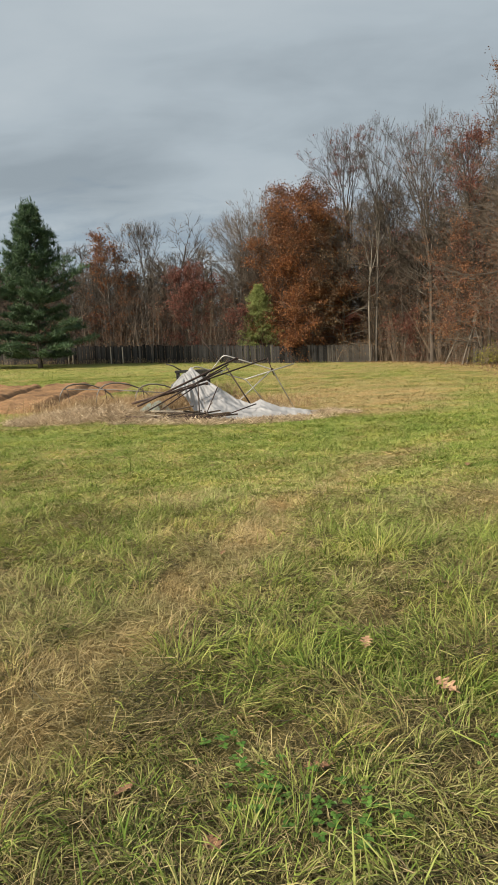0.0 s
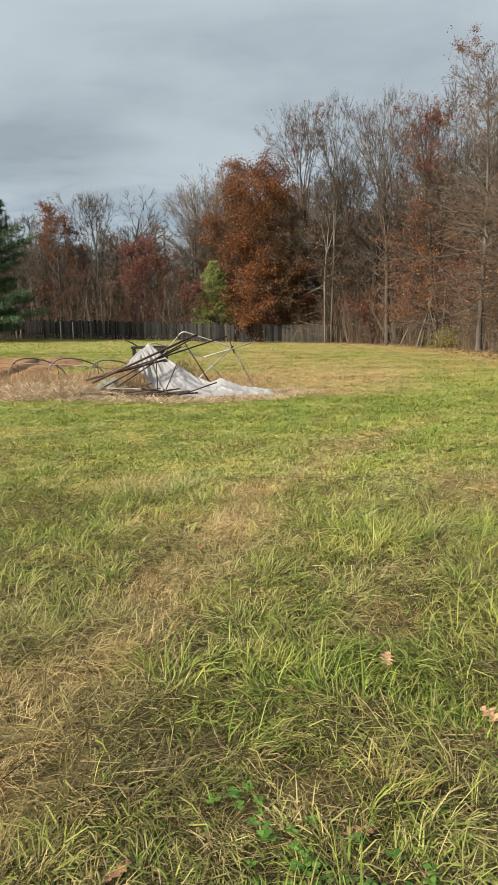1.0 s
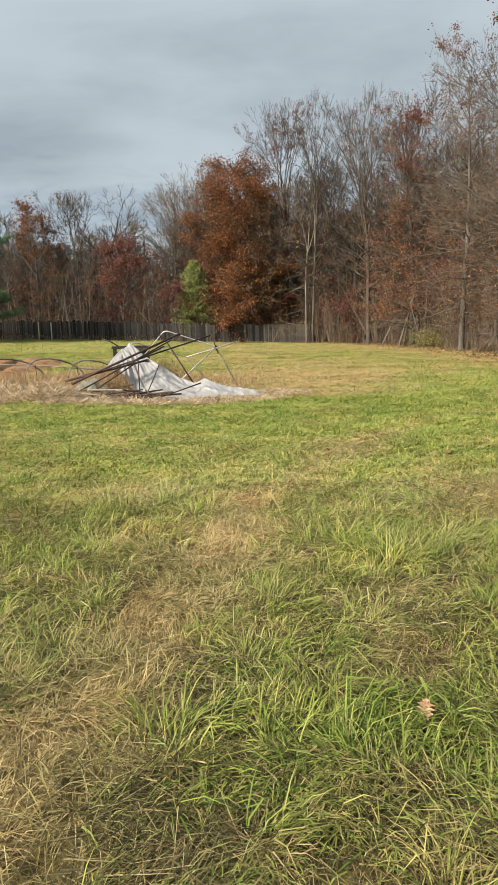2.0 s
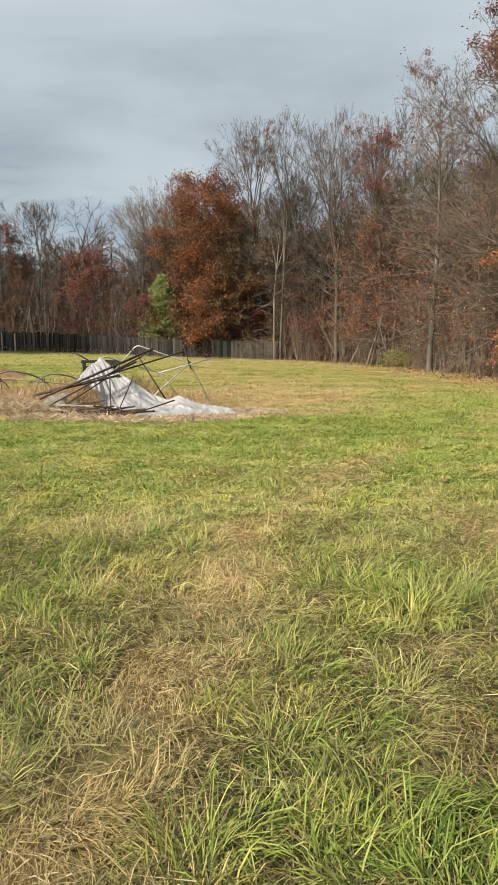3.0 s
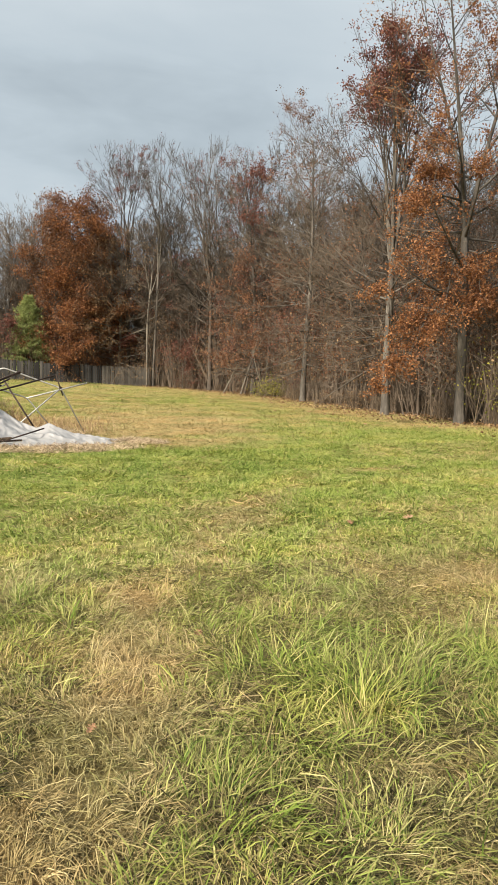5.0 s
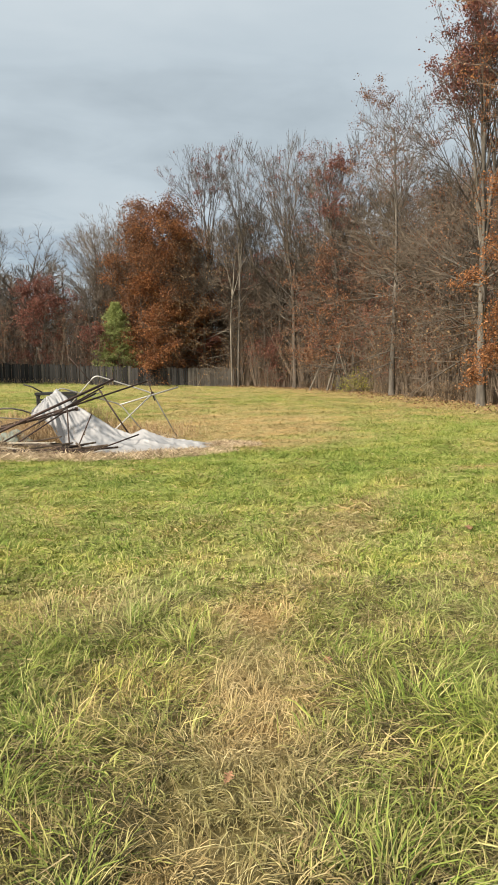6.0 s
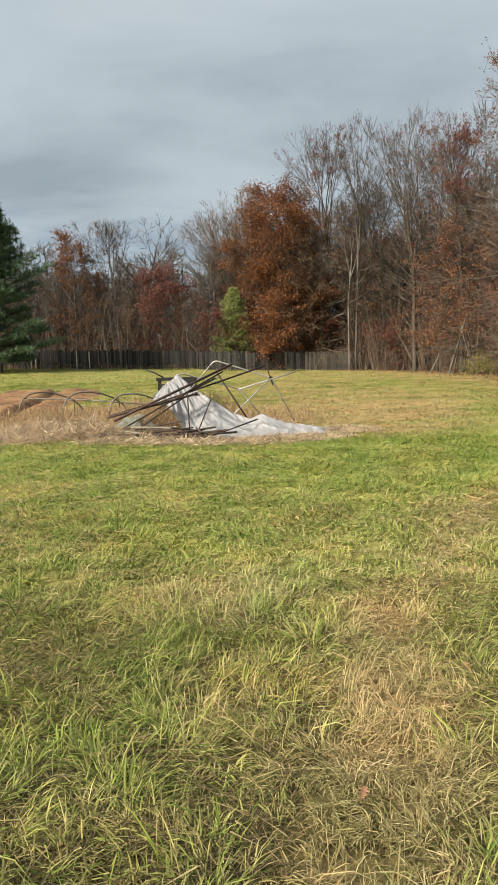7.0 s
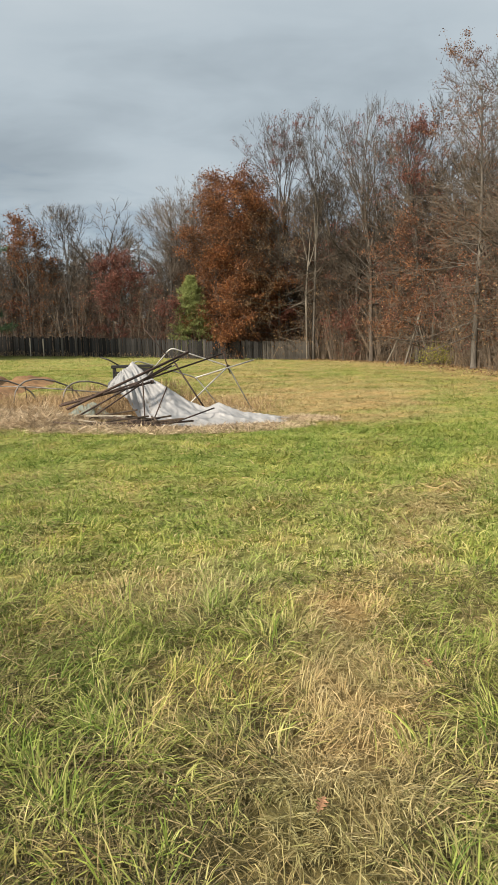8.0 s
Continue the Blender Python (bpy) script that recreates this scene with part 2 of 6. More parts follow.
GALVANISED = surface("galvanised_pipe", [(0.3, (0.36, 0.35, 0.34)), (0.7, (0.66, 0.65, 0.63))], 6.0, 0.5, 0.25, relief=0.15, depth=0.003, vary=0.12)
RUSTED = surface("rusted_pipe", [(0.3, (0.026, 0.017, 0.014)), (0.6, (0.064, 0.037, 0.028)), (0.8, (0.13, 0.078, 0.058))], 7.0, 0.75, 0.2, relief=0.4, depth=0.003, vary=0.25)
DARK_METAL = surface("dark_painted_metal", [(0.3, (0.012, 0.012, 0.013)), (0.7, (0.045, 0.043, 0.042))], 5.0, 0.6, 0.2, vary=0.2)


def sheeting(name, low, high, clear):
    m, n, l, b = material(name, 0.42)
    k = noise_tex(n, l, 2.2, 6, (1, 1, 1), 0.65)
    c = ramp(n, [(0.3, low), (0.6, high)])
    l.new(k.outputs["Fac"], c.inputs["Fac"])
    l.new(c.outputs[0], b.inputs["Base Color"])
    fold = noise_tex(n, l, 2.4, 2.5, (0.8, 1.5, 1.5), 0.5)
    crease = n.new("ShaderNodeMath")
    crease.operation = "PINGPONG"
    crease.inputs[1].default_value = 0.07
    l.new(fold.outputs["Fac"], crease.inputs[0])
    bump(n, l, b, crease.outputs[0], 0.18, 0.30)
    tr = n.new("ShaderNodeBsdfTranslucent")
    l.new(c.outputs[0], tr.inputs["Color"])
    mx = n.new("ShaderNodeMixShader")
    mx.inputs[0].default_value = clear
    l.new(b.outputs[0], mx.inputs[1])
    l.new(tr.outputs[0], mx.inputs[2])
    see = n.new("ShaderNodeBsdfTransparent")
    film = n.new("ShaderNodeMixShader")
    film.inputs[0].default_value = 0.12
    l.new(mx.outputs[0], film.inputs[1])
    l.new(see.outputs[0], film.inputs[2])
    l.new(film.outputs[0], n["Material Output"].inputs["Surface"])
    return m


PLASTIC = sheeting("milky_plastic_film", (0.385, 0.392, 0.412), (0.445, 0.452, 0.472), 0.30)
PLASTIC_GREEN = sheeting("greenish_plastic_film", (0.20, 0.25, 0.22), (0.36, 0.41, 0.37), 0.35)


# ---- mesh helpers ----
def mesh_of(name, verts, polys, mat, smooth=False, attrs=None):
    """A mesh from arrays: verts (n, 3); polys a list of index arrays (m, 3) or (m, 4)."""
    me = bpy.data.meshes.new(name)
    verts = np.asarray(verts, np.float32)
    polys = [np.asarray(p, np.int32) for p in polys if len(p)]
    me.vertices.add(len(verts))
    me.vertices.foreach_set("co", verts.ravel())
    sizes = np.concatenate([np.full(len(p), p.shape[1], np.int32) for p in polys])
    corners = np.concatenate([p.ravel() for p in polys])
    me.loops.add(len(corners))
    me.loops.foreach_set("vertex_index", corners)
    me.polygons.add(len(sizes))
    me.polygons.foreach_set("loop_start", np.concatenate([[0], np.cumsum(sizes)[:-1]]).astype(np.int32))
    me.polygons.foreach_set("use_smooth", np.full(len(sizes), smooth))
    for key, values in (attrs or {}).items():
        a = me.attributes.new(key, "FLOAT", "POINT")
        a.data.foreach_set("value", np.asarray(values, np.float32))
    me.update(calc_edges=True)
    me.materials.append(mat)
    return me


def thing(name, label, category, group="", kind=""):
    return tagged(new(name), label, category, group, kind)


def part(name, mesh, mat, parent, label="", kind=""):
    """Links a bmesh or a mesh as one object under a thing or a part."""
    if isinstance(mesh, bmesh.types.BMesh):
        me = bpy.data.meshes.new(name)
        mesh.to_mesh(me)
        mesh.free()
        me.materials.append(mat)
        mesh = me
    ob = new(name, mesh)
    ob.parent = parent
    return tagged(ob, label, kind=kind)


def unit(v):
    return v / np.maximum(np.linalg.norm(v, axis=-1, keepdims=True), 1e-9)


def tubes(segs, sides):
    """Tapered tubes: rows of start, end, radius at start, radius at end."""
    s = np.asarray(segs, float).reshape(-1, 8)
    p, q, rp, rq = s[:, :3], s[:, 3:6], s[:, 6], s[:, 7]
    d = unit(q - p)
    helper = np.where(np.abs(d[:, 2:3]) > 0.9, [[1.0, 0, 0]], [[0, 0, 1.0]])
    u = unit(np.cross(d, helper))
    w = np.cross(d, u)
    a = np.arange(sides) * 2 * np.pi / sides
    ring = np.cos(a)[None, :, None] * u[:, None] + np.sin(a)[None, :, None] * w[:, None]
    low, top = p[:, None] + ring * rp[:, None, None], q[:, None] + ring * rq[:, None, None]
    verts = np.concatenate([low, top], 1).reshape(-1, 3)
    i = np.arange(sides)
    j = (i + 1) % sides
    quad = np.stack([i, j, j + sides, i + sides], 1)
    polys = (np.arange(len(s)) * 2 * sides)[:, None, None] + quad[None]
    return verts, polys.reshape(-1, 4)


def slivers(rng, p, d, length, width):
    """Thin pointed twigs: one flat triangle each."""
    side = unit(np.cross(d, rng.normal(size=d.shape))) * (width / 2)[:, None]
    verts = np.stack([p - side, p + side, p + d * length[:, None]], 1).reshape(-1, 3)
    return verts, np.arange(len(verts)).reshape(-1, 3)


def leaf_mesh(name, rng, places, size, mat, flat=0.0):
    """Small folded leaves at the places given."""
    n = len(places)
    a, b = unit(rng.normal(size=(n, 3)) * (1, 1, 1 - flat)), rng.normal(size=(n, 3))
    b = unit(np.cross(a, b))
    up = np.cross(a, b)
    s = size * rng.uniform(0.6, 1.3, (n, 1))
    verts = np.stack([places - a * s * 0.5, places + b * s * 0.32 + up * s * 0.12, places + a * s * 0.5, places - b * s * 0.32 + up * s * 0.12], 1).reshape(-1, 3)
    k = np.arange(n)[:, None] * 4
    return mesh_of(name, verts, [np.concatenate([k + [[0, 1, 2]], k + [[0, 2, 3]]])], mat)


# ---- the lie of the land ----
def smooth01(v):
    v = np.clip(v, 0, 1)
    return v * v * (3 - 2 * v)


def lie(x, y):
    """Height of the ground: level underfoot, rising gently towards the fence, more so to the west."""
    x, y = np.asarray(x, float), np.asarray(y, float)
    far = np.clip((y - 20) / 44, 0, 1.0) ** 1.25
    roll = 0.02 * np.sin(x * 1.3 + y * 0.7) + 0.015 * np.sin(y * 1.9 - x * 0.6)
    return np.clip(0.90 - 0.036 * np.clip(x, -28, 20), 0.1, 2) * far + 0.10 * smooth01((-x - 0.2) / 3) * smooth01((y - 14) / 4) + roll * smooth01((y - 9) / 6)


def edge_of_wood(y):
    """x of the tree line on the eastern side."""
    return np.interp(y, [0, 14, 24, 28.5, 41, 52, 58, 63, 66, 400], [16.8, 15.4, 15.0, 14.7, 15.9, 16.3, 14.6, 11.8, 11.0, 11.0])


LATTICE = np.random.default_rng(99).uniform(-1, 1, (256, 256))


def lattice_noise(x, y):
    i, j = np.floor(x).astype(int), np.floor(y).astype(int)
    u, v = smooth01(x - i), smooth01(y - j)
    at = lambda a, b: LATTICE[(i + a) % 256, (j + b) % 256]
    return (at(0, 0) * (1 - u) + at(1, 0) * u) * (1 - v) + (at(0, 1) * (1 - u) + at(1, 1) * u) * v


def bumps(x, y, k):
    """Uneven swells between about -1 and 1; k: how close they lie."""
    x, y = np.asarray(x, float), np.asarray(y, float)
    f = k * 0.42
    a = lattice_noise(x * f * 0.94 + y * f * 0.34 + 31.7 * k, y * f * 0.94 - x * f * 0.34 + 7.1)
    b = lattice_noise(x * f * 2.1 - y * f * 0.7 + 11.0, y * f * 2.1 + x * f * 0.7 + 57.3 * k)
    return np.clip(1.15 * a + 0.5 * b, -1, 1)


def dryness(x, y):
    """Share of straw in the sward: the worn tracks, the yellowed verge by the wood, the trampled place round the ruin."""
    spot = lambda cx, cy, rx, ry: np.exp(-(((x - cx) / rx) ** 2 + ((y - cy) / ry) ** 2))
    d = 0.36 - 0.07 * smooth01((y - 6.5) / 2.5) + 0.20 * bumps(x, y, 1.9) + 0.11 * bumps(x + 3, y, 4.3) + 0.07 * bumps(x, y + 5, 0.45)
    d = d + 0.10 * smooth01((11 - y) / 4) + 0.10 * smooth01((5.0 - y) / 2) + 0.14 * smooth01((y - 18) / 6)
    worn = np.interp(y, [2.6, 3.6, 4.6, 5.3, 6.0, 6.6, 7.6], [-0.95, -0.80, -0.46, -0.24, 0.0, 0.10, 0.18])
    d = d + np.clip(0.62 + 0.55 * bumps(x, y, 3.0), 0.15, 1.0) * np.exp(-(np.abs(x - worn) / (0.31 + 0.12 * bumps(x, y, 2.2))) ** 3) * np.interp(y, [3.0, 4.6, 6.0], [0.45, 0.85, 1.15]) * smooth01((y - 2.2) / 1.2) * smooth01((7.9 - y) / 0.9)
    d = d + 0.45 * spot(-0.88, 3.0, 0.40, 0.7) + 0.6 * spot(-0.03, 2.57, 0.24, 0.22) + 0.55 * spot(0.87, 4.6, 0.28, 0.28) + 0.40 * spot(0.66, 4.0, 0.2, 0.2)
    d = d + 0.40 * spot(1.95, 6.15, 0.65, 0.55) + 0.4 * spot(2.6, 7.0, 0.7, 0.6) + 0.35 * spot(-0.66, 7.5, 0.3, 0.25) + 0.3 * spot(-1.6, 4.2, 0.5, 0.8)
    d = d - 0.35 * spot(-0.75, 6.6, 0.35, 0.3) - 0.30 * spot(0.87, 5.3, 0.25, 0.5) - 0.25 * spot(0.87, 7.3, 0.35, 0.5) - 0.25 * spot(0.25, 3.3, 0.5, 0.5) - 0.3 * spot(-1.3, 5.9, 0.4, 0.5)
    d = d + 0.30 * smooth01((x - 2.0 - 0.02 * y) / 3) * smooth01((7.5 - y) / 2)
    d = d - 0.20 * smooth01((y - 10.5) / 2) * smooth01((17.2 - y) / 1.5) * smooth01((8 - x) / 3)
    d = d - 0.10 * smooth01((y - 35) / 4) * smooth01((1 - x) / 5)
    d = d + 0.75 * spot(3.0, 18.3, 1.7, 1.3) + 0.45 * spot(3.2, 24.5, 3.2, 3.5)
    track = np.interp(y, [7.0, 8.35, 10.3, 11.95, 12.45, 13.2], [0.50, 1.05, 2.15, 3.40, 4.10, 6.0])
    along = smooth01((y - 7) / 1) * smooth01((14 - y) / 1)
    d = d + 0.42 * np.exp(-((x - track) / (0.20 + 0.018 * y)) ** 2) * along - 0.22 * np.exp(-((x - track - 0.55 - 0.02 * y) / (0.18 + 0.016 * y)) ** 2) * along
    ruin = np.exp(-(((x + 1.9) / 4.3) ** 6 + ((y - 18.9) / 2.3) ** 6))
    d = d + 0.75 * ruin
    d = d + 0.95 * smooth01((y - 19.5) / 1.5) * smooth01((28 + 1.5 * bumps(x, y, 0.5) - y) / 2.5) * smooth01((6.8 - np.abs(x + 0.2)) / 2.0)
    d = d + 0.17 * smooth01((y - 20) / 8) * smooth01((x + 1) / 4)
    d = d + 0.35 * smooth01((x - edge_of_wood(y) + 5.5) / 4.5)
    return np.clip(d, 0, 1)


def soil_share(x, y):
    """1 within the tilled bed, 0 outside it."""
    east = -5.5 + 0.03 * (y - 22) + 0.35 * bumps(x, y, 1.1)
    return smooth01((east - x) / 0.9) * smooth01((y - 21.2 - 0.3 * bumps(x, y, 0.9)) / 0.6) * smooth01((35.6 + 0.3 * bumps(x, y, 0.8) - y) / 0.9)


def bareness(x, y):
    inside = smooth01((x - edge_of_wood(y) + 0.6) / 1.4) + smooth01((y - 64.3) / 1.0)
    ruin = 0.10 * np.exp(-(((x + 2.0) / 4.6) ** 6 + ((y - 18.8) / 1.7) ** 6))
    return np.clip(inside + ruin, 0, 1)


def make_ground():
    def lines(a, b, step, reach):
        out = np.geomspace(step * 2, reach, 26)
        return np.concatenate([(a - out)[::-1], np.arange(a, b + 1e-6, step), b + out])
    xs, ys = lines(-15, 19, 0.3, 900), lines(-2, 40, 0.3, 900)
    X, Y = np.meshgrid(xs, ys)
    x, y = X.ravel(), Y.ravel()
    z = lie(x, y)
    nx, ny = len(xs), len(ys)
    i = (np.arange(ny - 1)[:, None] * nx + np.arange(nx - 1)[None]).ravel()
    quads = np.stack([i, i + 1, i + nx + 1, i + nx], 1)
    # bare is raised within 7.8 m to paint dark gaps below the sward
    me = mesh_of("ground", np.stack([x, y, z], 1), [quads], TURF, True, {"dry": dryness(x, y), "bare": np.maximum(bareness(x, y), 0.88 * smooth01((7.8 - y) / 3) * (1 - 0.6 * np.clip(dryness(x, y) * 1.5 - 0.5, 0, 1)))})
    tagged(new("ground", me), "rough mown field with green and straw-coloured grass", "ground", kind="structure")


make_ground()


# ---- trees ----
def stem(rng, p, d, length, r, n, wobble, lift, taper):
    """Points, directions and radii along one bending stem."""
    pts, ways, rads = [np.array(p, float)], [], []
    d = np.array(d, float)
    for k in range(n):
        ways.append(d)
        rads.append(r * (1 - (1 - taper) * k / n))
        pts.append(pts[-1] + d * length / n)
        d = d + rng.normal(size=3) * wobble
        d[2] += lift
        d /= np.linalg.norm(d)
    ways.append(d)
    rads.append(r * taper)
    return pts, ways, rads


def aside(rng, d, angle, around):
    """A direction at that angle from d."""
    h = np.array([1.0, 0, 0]) if abs(d[2]) > 0.9 else np.array([0, 0, 1.0])
    u = np.cross(d, h)
    u /= np.linalg.norm(u)
    w = np.cross(d, u)
    return d * math.cos(angle) + (u * math.cos(around) + w * math.sin(around)) * math.sin(angle)


def grow(rng, height, r, clear, boughs, reach, crown, low_angle=80, high_angle=25, subs=6, subs2=5, twigs=4, lift=0.025, wobble=0.05, lean=(0, 0), forks=1, twig_len=0.5, extra=(), fork_at=0.45, spread_of=(0.2, 0.38), slim=1.0):
    """A hardwood: trunk, boughs, branches, twigs. crown(s): reach of the boughs by height from 0 (the lowest) to 1 (the top)."""
    trunk, fine, tips = [], [], []
    tw_p, tw_d, tw_l = [], [], []
    heavy_from = None
    leaders = [stem(rng, (0, 0, -0.15), unit(np.array([lean[0], lean[1], 1.0])), height * (0.96 if forks == 1 else fork_at), r, 9, wobble * 0.45, 0.03, 0.12 if forks == 1 else 0.62)]
    if forks > 1:
        p, w, rr = leaders[0]
        turn = rng.uniform(0, 6.28)
        for f in range(forks):
            leaders.append(stem(rng, p[-1], aside(rng, w[-1], rng.uniform(*spread_of), turn + f * 6.28 / forks), height * (1.0 - fork_at) * rng.uniform(0.88, 1.02), rr[-1] * 0.75, 7, wobble * 0.8, 0.03, 0.12))
    for li, (p, w, rr) in enumerate(leaders):
        for a, b, ra, rb in zip(p, p[1:], rr, rr[1:]):
            trunk.append((*a, *b, ra, rb))
        if li == 0:
            foot = p[0]
            trunk.append((*foot, *(foot + np.array([0, 0, 0.55])), r * 1.3, r * 1.01))
        count = boughs if forks == 1 else (max(2, boughs // 4) if li == 0 else boughs // forks)
        around = rng.uniform(0, 6.28)
        named = list(extra) if li == 0 else []
        for k in range(count + len(named)):
            f = (min(k, count - 1) + rng.uniform(0.1, 0.9)) / count
            if k == count:
                heavy_from = len(tips)
            z = clear + (1 - clear) * f * 0.98
            if forks > 1:
                s_along = (min(clear / fork_at, 0.9) + (1 - min(clear / fork_at, 0.9)) * f) if li == 0 else f
            else:
                s_along = z
            at = min(max(s_along, 0), 0.985) * (len(p) - 1)
            i, q = int(at), at - int(at)
            base = p[i] * (1 - q) + p[i + 1] * q
            rad = rr[i] * (1 - q) + rr[i + 1] * q
            s = min(1, max(0, (base[2] / height - clear) / (1 - clear)))
            around += 2.4 + rng.normal() * 0.35
            ang = radians(low_angle + (high_angle - low_angle) * s + rng.normal() * 7)
            L = reach * crown(s) * rng.uniform(0.75, 1.2)
            if k >= count:
                share, heading, ang, L = named[k - count]
                at = share * (len(p) - 1)
                base = p[int(at)] + (p[int(at) + 1] - p[int(at)]) * (at - int(at))
                ang, around = radians(ang), radians(heading)
            d = aside(rng, np.array([0, 0, 1.0]), ang, around)
            bp, bw, br = stem(rng, base, d, L, min(rad * 0.62, 0.014 + L * 0.019 * slim), 5, 0.045, lift, 0.16)
            for a, b, ra, rb in zip(bp, bp[1:], br, br[1:]):
                trunk.append((*a, *b, ra, rb))
            for m in range(subs):
                g = 0.22 + 0.78 * (m + rng.uniform(0, 1)) / subs
                at = g * 4.98
                i, q = int(at), at - int(at)
                base2 = bp[i] * (1 - q) + bp[i + 1] * q
                d2 = aside(rng, bw[i], radians(rng.uniform(22, 52)), rng.uniform(0, 6.28))
                L2 = L * rng.uniform(0.32, 0.58) * (1.15 - 0.5 * g) + 0.3
                cp, cw, cr = stem(rng, base2, d2, L2, max(0.008, br[i] * 0.5), 2, 0.04, lift * 1.5, 0.25)
                for a, b, ra, rb in zip(cp, cp[1:], cr, cr[1:]):
                    fine.append((*a, *b, ra, rb))
                for h in range(subs2):
                    g2 = 0.15 + 0.85 * (h + rng.uniform(0, 1)) / subs2
                    i2 = min(1, int(g2 * 2))
                    base3 = cp[i2] + (cp[i2 + 1] - cp[i2]) * (g2 * 2 - i2)
                    d3 = aside(rng, cw[i2], radians(rng.uniform(16, 42)), rng.uniform(0, 6.28))
                    d3[2] += 0.1
                    L3 = twig_len * rng.uniform(0.55, 1.35)
                    tw_p.append(base3), tw_d.append(d3), tw_l.append(L3)
                    end = base3 + d3 * L3
                    tips.append(end)
                    for e in range(twigs):
                        d4 = d3 + rng.normal(size=3) * 0.34
                        tw_p.append(base3 + d3 * L3 * rng.uniform(0.1, 0.9)), tw_d.append(unit(d4)), tw_l.append(L3 * rng.uniform(0.5, 1.05))
    return trunk, fine, (np.array(tw_p), np.array(tw_d), np.array(tw_l)), np.array(tips), heavy_from


def fork(rng, height, r, bole, limbs, levels, spread, lean=(0, 0), shrink=0.74, sides=1.3, rise=0.02, crook=0.06, twig=0.36, first=(0.18, 0.42), stubs=0, twigs=4, stout=1.0):
    """A hardwood that parts again and again: a bole, its limbs, and forks of forks down to the twigs.
    bole: share of the height below the first fork; spread: angles at the later forks; stubs: short side boughs on the bole."""
    trunk, fine, tips = [], [], []
    tw_p, tw_d, tw_l = [], [], []
    p, w, rr = stem(rng, (0, 0, -0.15), unit(np.array([lean[0], lean[1], 1.0])), height * bole, r, 7, crook * 0.4, 0.03, 0.72)
    trunk += [(*a, *b, ra, rb) for a, b, ra, rb in zip(p, p[1:], rr, rr[1:])]
    trunk.append((*p[0], *(p[0] + np.array([0, 0, 0.6])), r * 1.3, r * 1.0))
    first_len = height * (1 - bole) * (1 - shrink) / (1 - shrink ** levels) * 1.08
    jobs, turn = [], rng.uniform(0, 6.28)
    for k in range(limbs):
        jobs.append((p[-1], aside(rng, w[-1], 0.05 if k == 0 else rng.uniform(*first), turn + k * 6.28 / max(1, limbs - 1)), first_len * rng.uniform(0.85, 1.1), rr[-1] * (0.72 if k == 0 else 0.55), 1))
    for k in range(stubs):
        q = rng.uniform(0.35, 0.98) * 6.98
        i = int(q)
        jobs.append((p[i] + (p[i + 1] - p[i]) * (q - i), aside(rng, w[i], rng.uniform(0.9, 1.5), rng.uniform(0, 6.28)), first_len * rng.uniform(0.35, 0.75), rr[i] * 0.30, 2))
    while jobs:
        at, d, L, rad, level = jobs.pop()
        rad = max(rad, stout * (0.06, 0.05, 0.036, 0.025, 0.017, 0.012, 0.010, 0.010)[min(level, 7)])
        if level >= levels or L < 0.42:
            reach = min(L, 0.75)
            fine.append((*at, *(at + d * reach), rad, rad * 0.55))
            for k in range(twigs):
                d2 = unit(d + rng.normal(size=3) * 0.42 + (0, 0, 0.08))
                tw_p.append(at + d * reach * rng.uniform(0.15, 1.0)), tw_d.append(d2), tw_l.append(twig * rng.uniform(0.5, 1.3))
            tips.append(at + d * reach)
            continue
        bp, bw, br = stem(rng, at, d, L, rad, 3, crook, rise, 0.74)
        (trunk if level < 3 else fine).extend((*a, *b, ra, rb) for a, b, ra, rb in zip(bp, bp[1:], br, br[1:]))
        around, count = rng.uniform(0, 6.28), 2 if rng.uniform() < 0.62 else 3
        for k in range(count):
            jobs.append((bp[-1], aside(rng, bw[-1], rng.uniform(*spread) * (0.55 if k == 0 else 1.0), around + k * 6.28 / count), L * shrink * rng.uniform(0.82, 1.12), br[-1] * (0.85 if k == 0 else 0.68), level + 1))
        for k in range(int(sides + rng.uniform())):
            f = rng.uniform(0.25, 0.95) * 2.98
            i = int(f)
            jobs.append((bp[i] + (bp[i + 1] - bp[i]) * (f - i), aside(rng, bw[i], rng.uniform(0.5, 1.0), rng.uniform(0, 6.28)), L * rng.uniform(0.35, 0.62), br[i] * 0.45, level + 1 + (rng.uniform() < 0.5)))
    return trunk, fine, (np.array(tw_p), np.array(tw_d), np.array(tw_l)), np.array(tips), None


def ribbons(rng, segs):
    """The thinnest branches, as tapered blades."""
    s = np.asarray(segs, float).reshape(-1, 8)
    p, q, rp, rq = s[:, :3], s[:, 3:6], s[:, 6:7], s[:, 7:8]
    side = unit(np.cross(q - p, rng.normal(size=p.shape)))
    return np.stack([p - side * rp, p + side * rp, q + side * rq, q - side * rq], 1).reshape(-1, 3), np.arange(len(s) * 4).reshape(-1, 4)


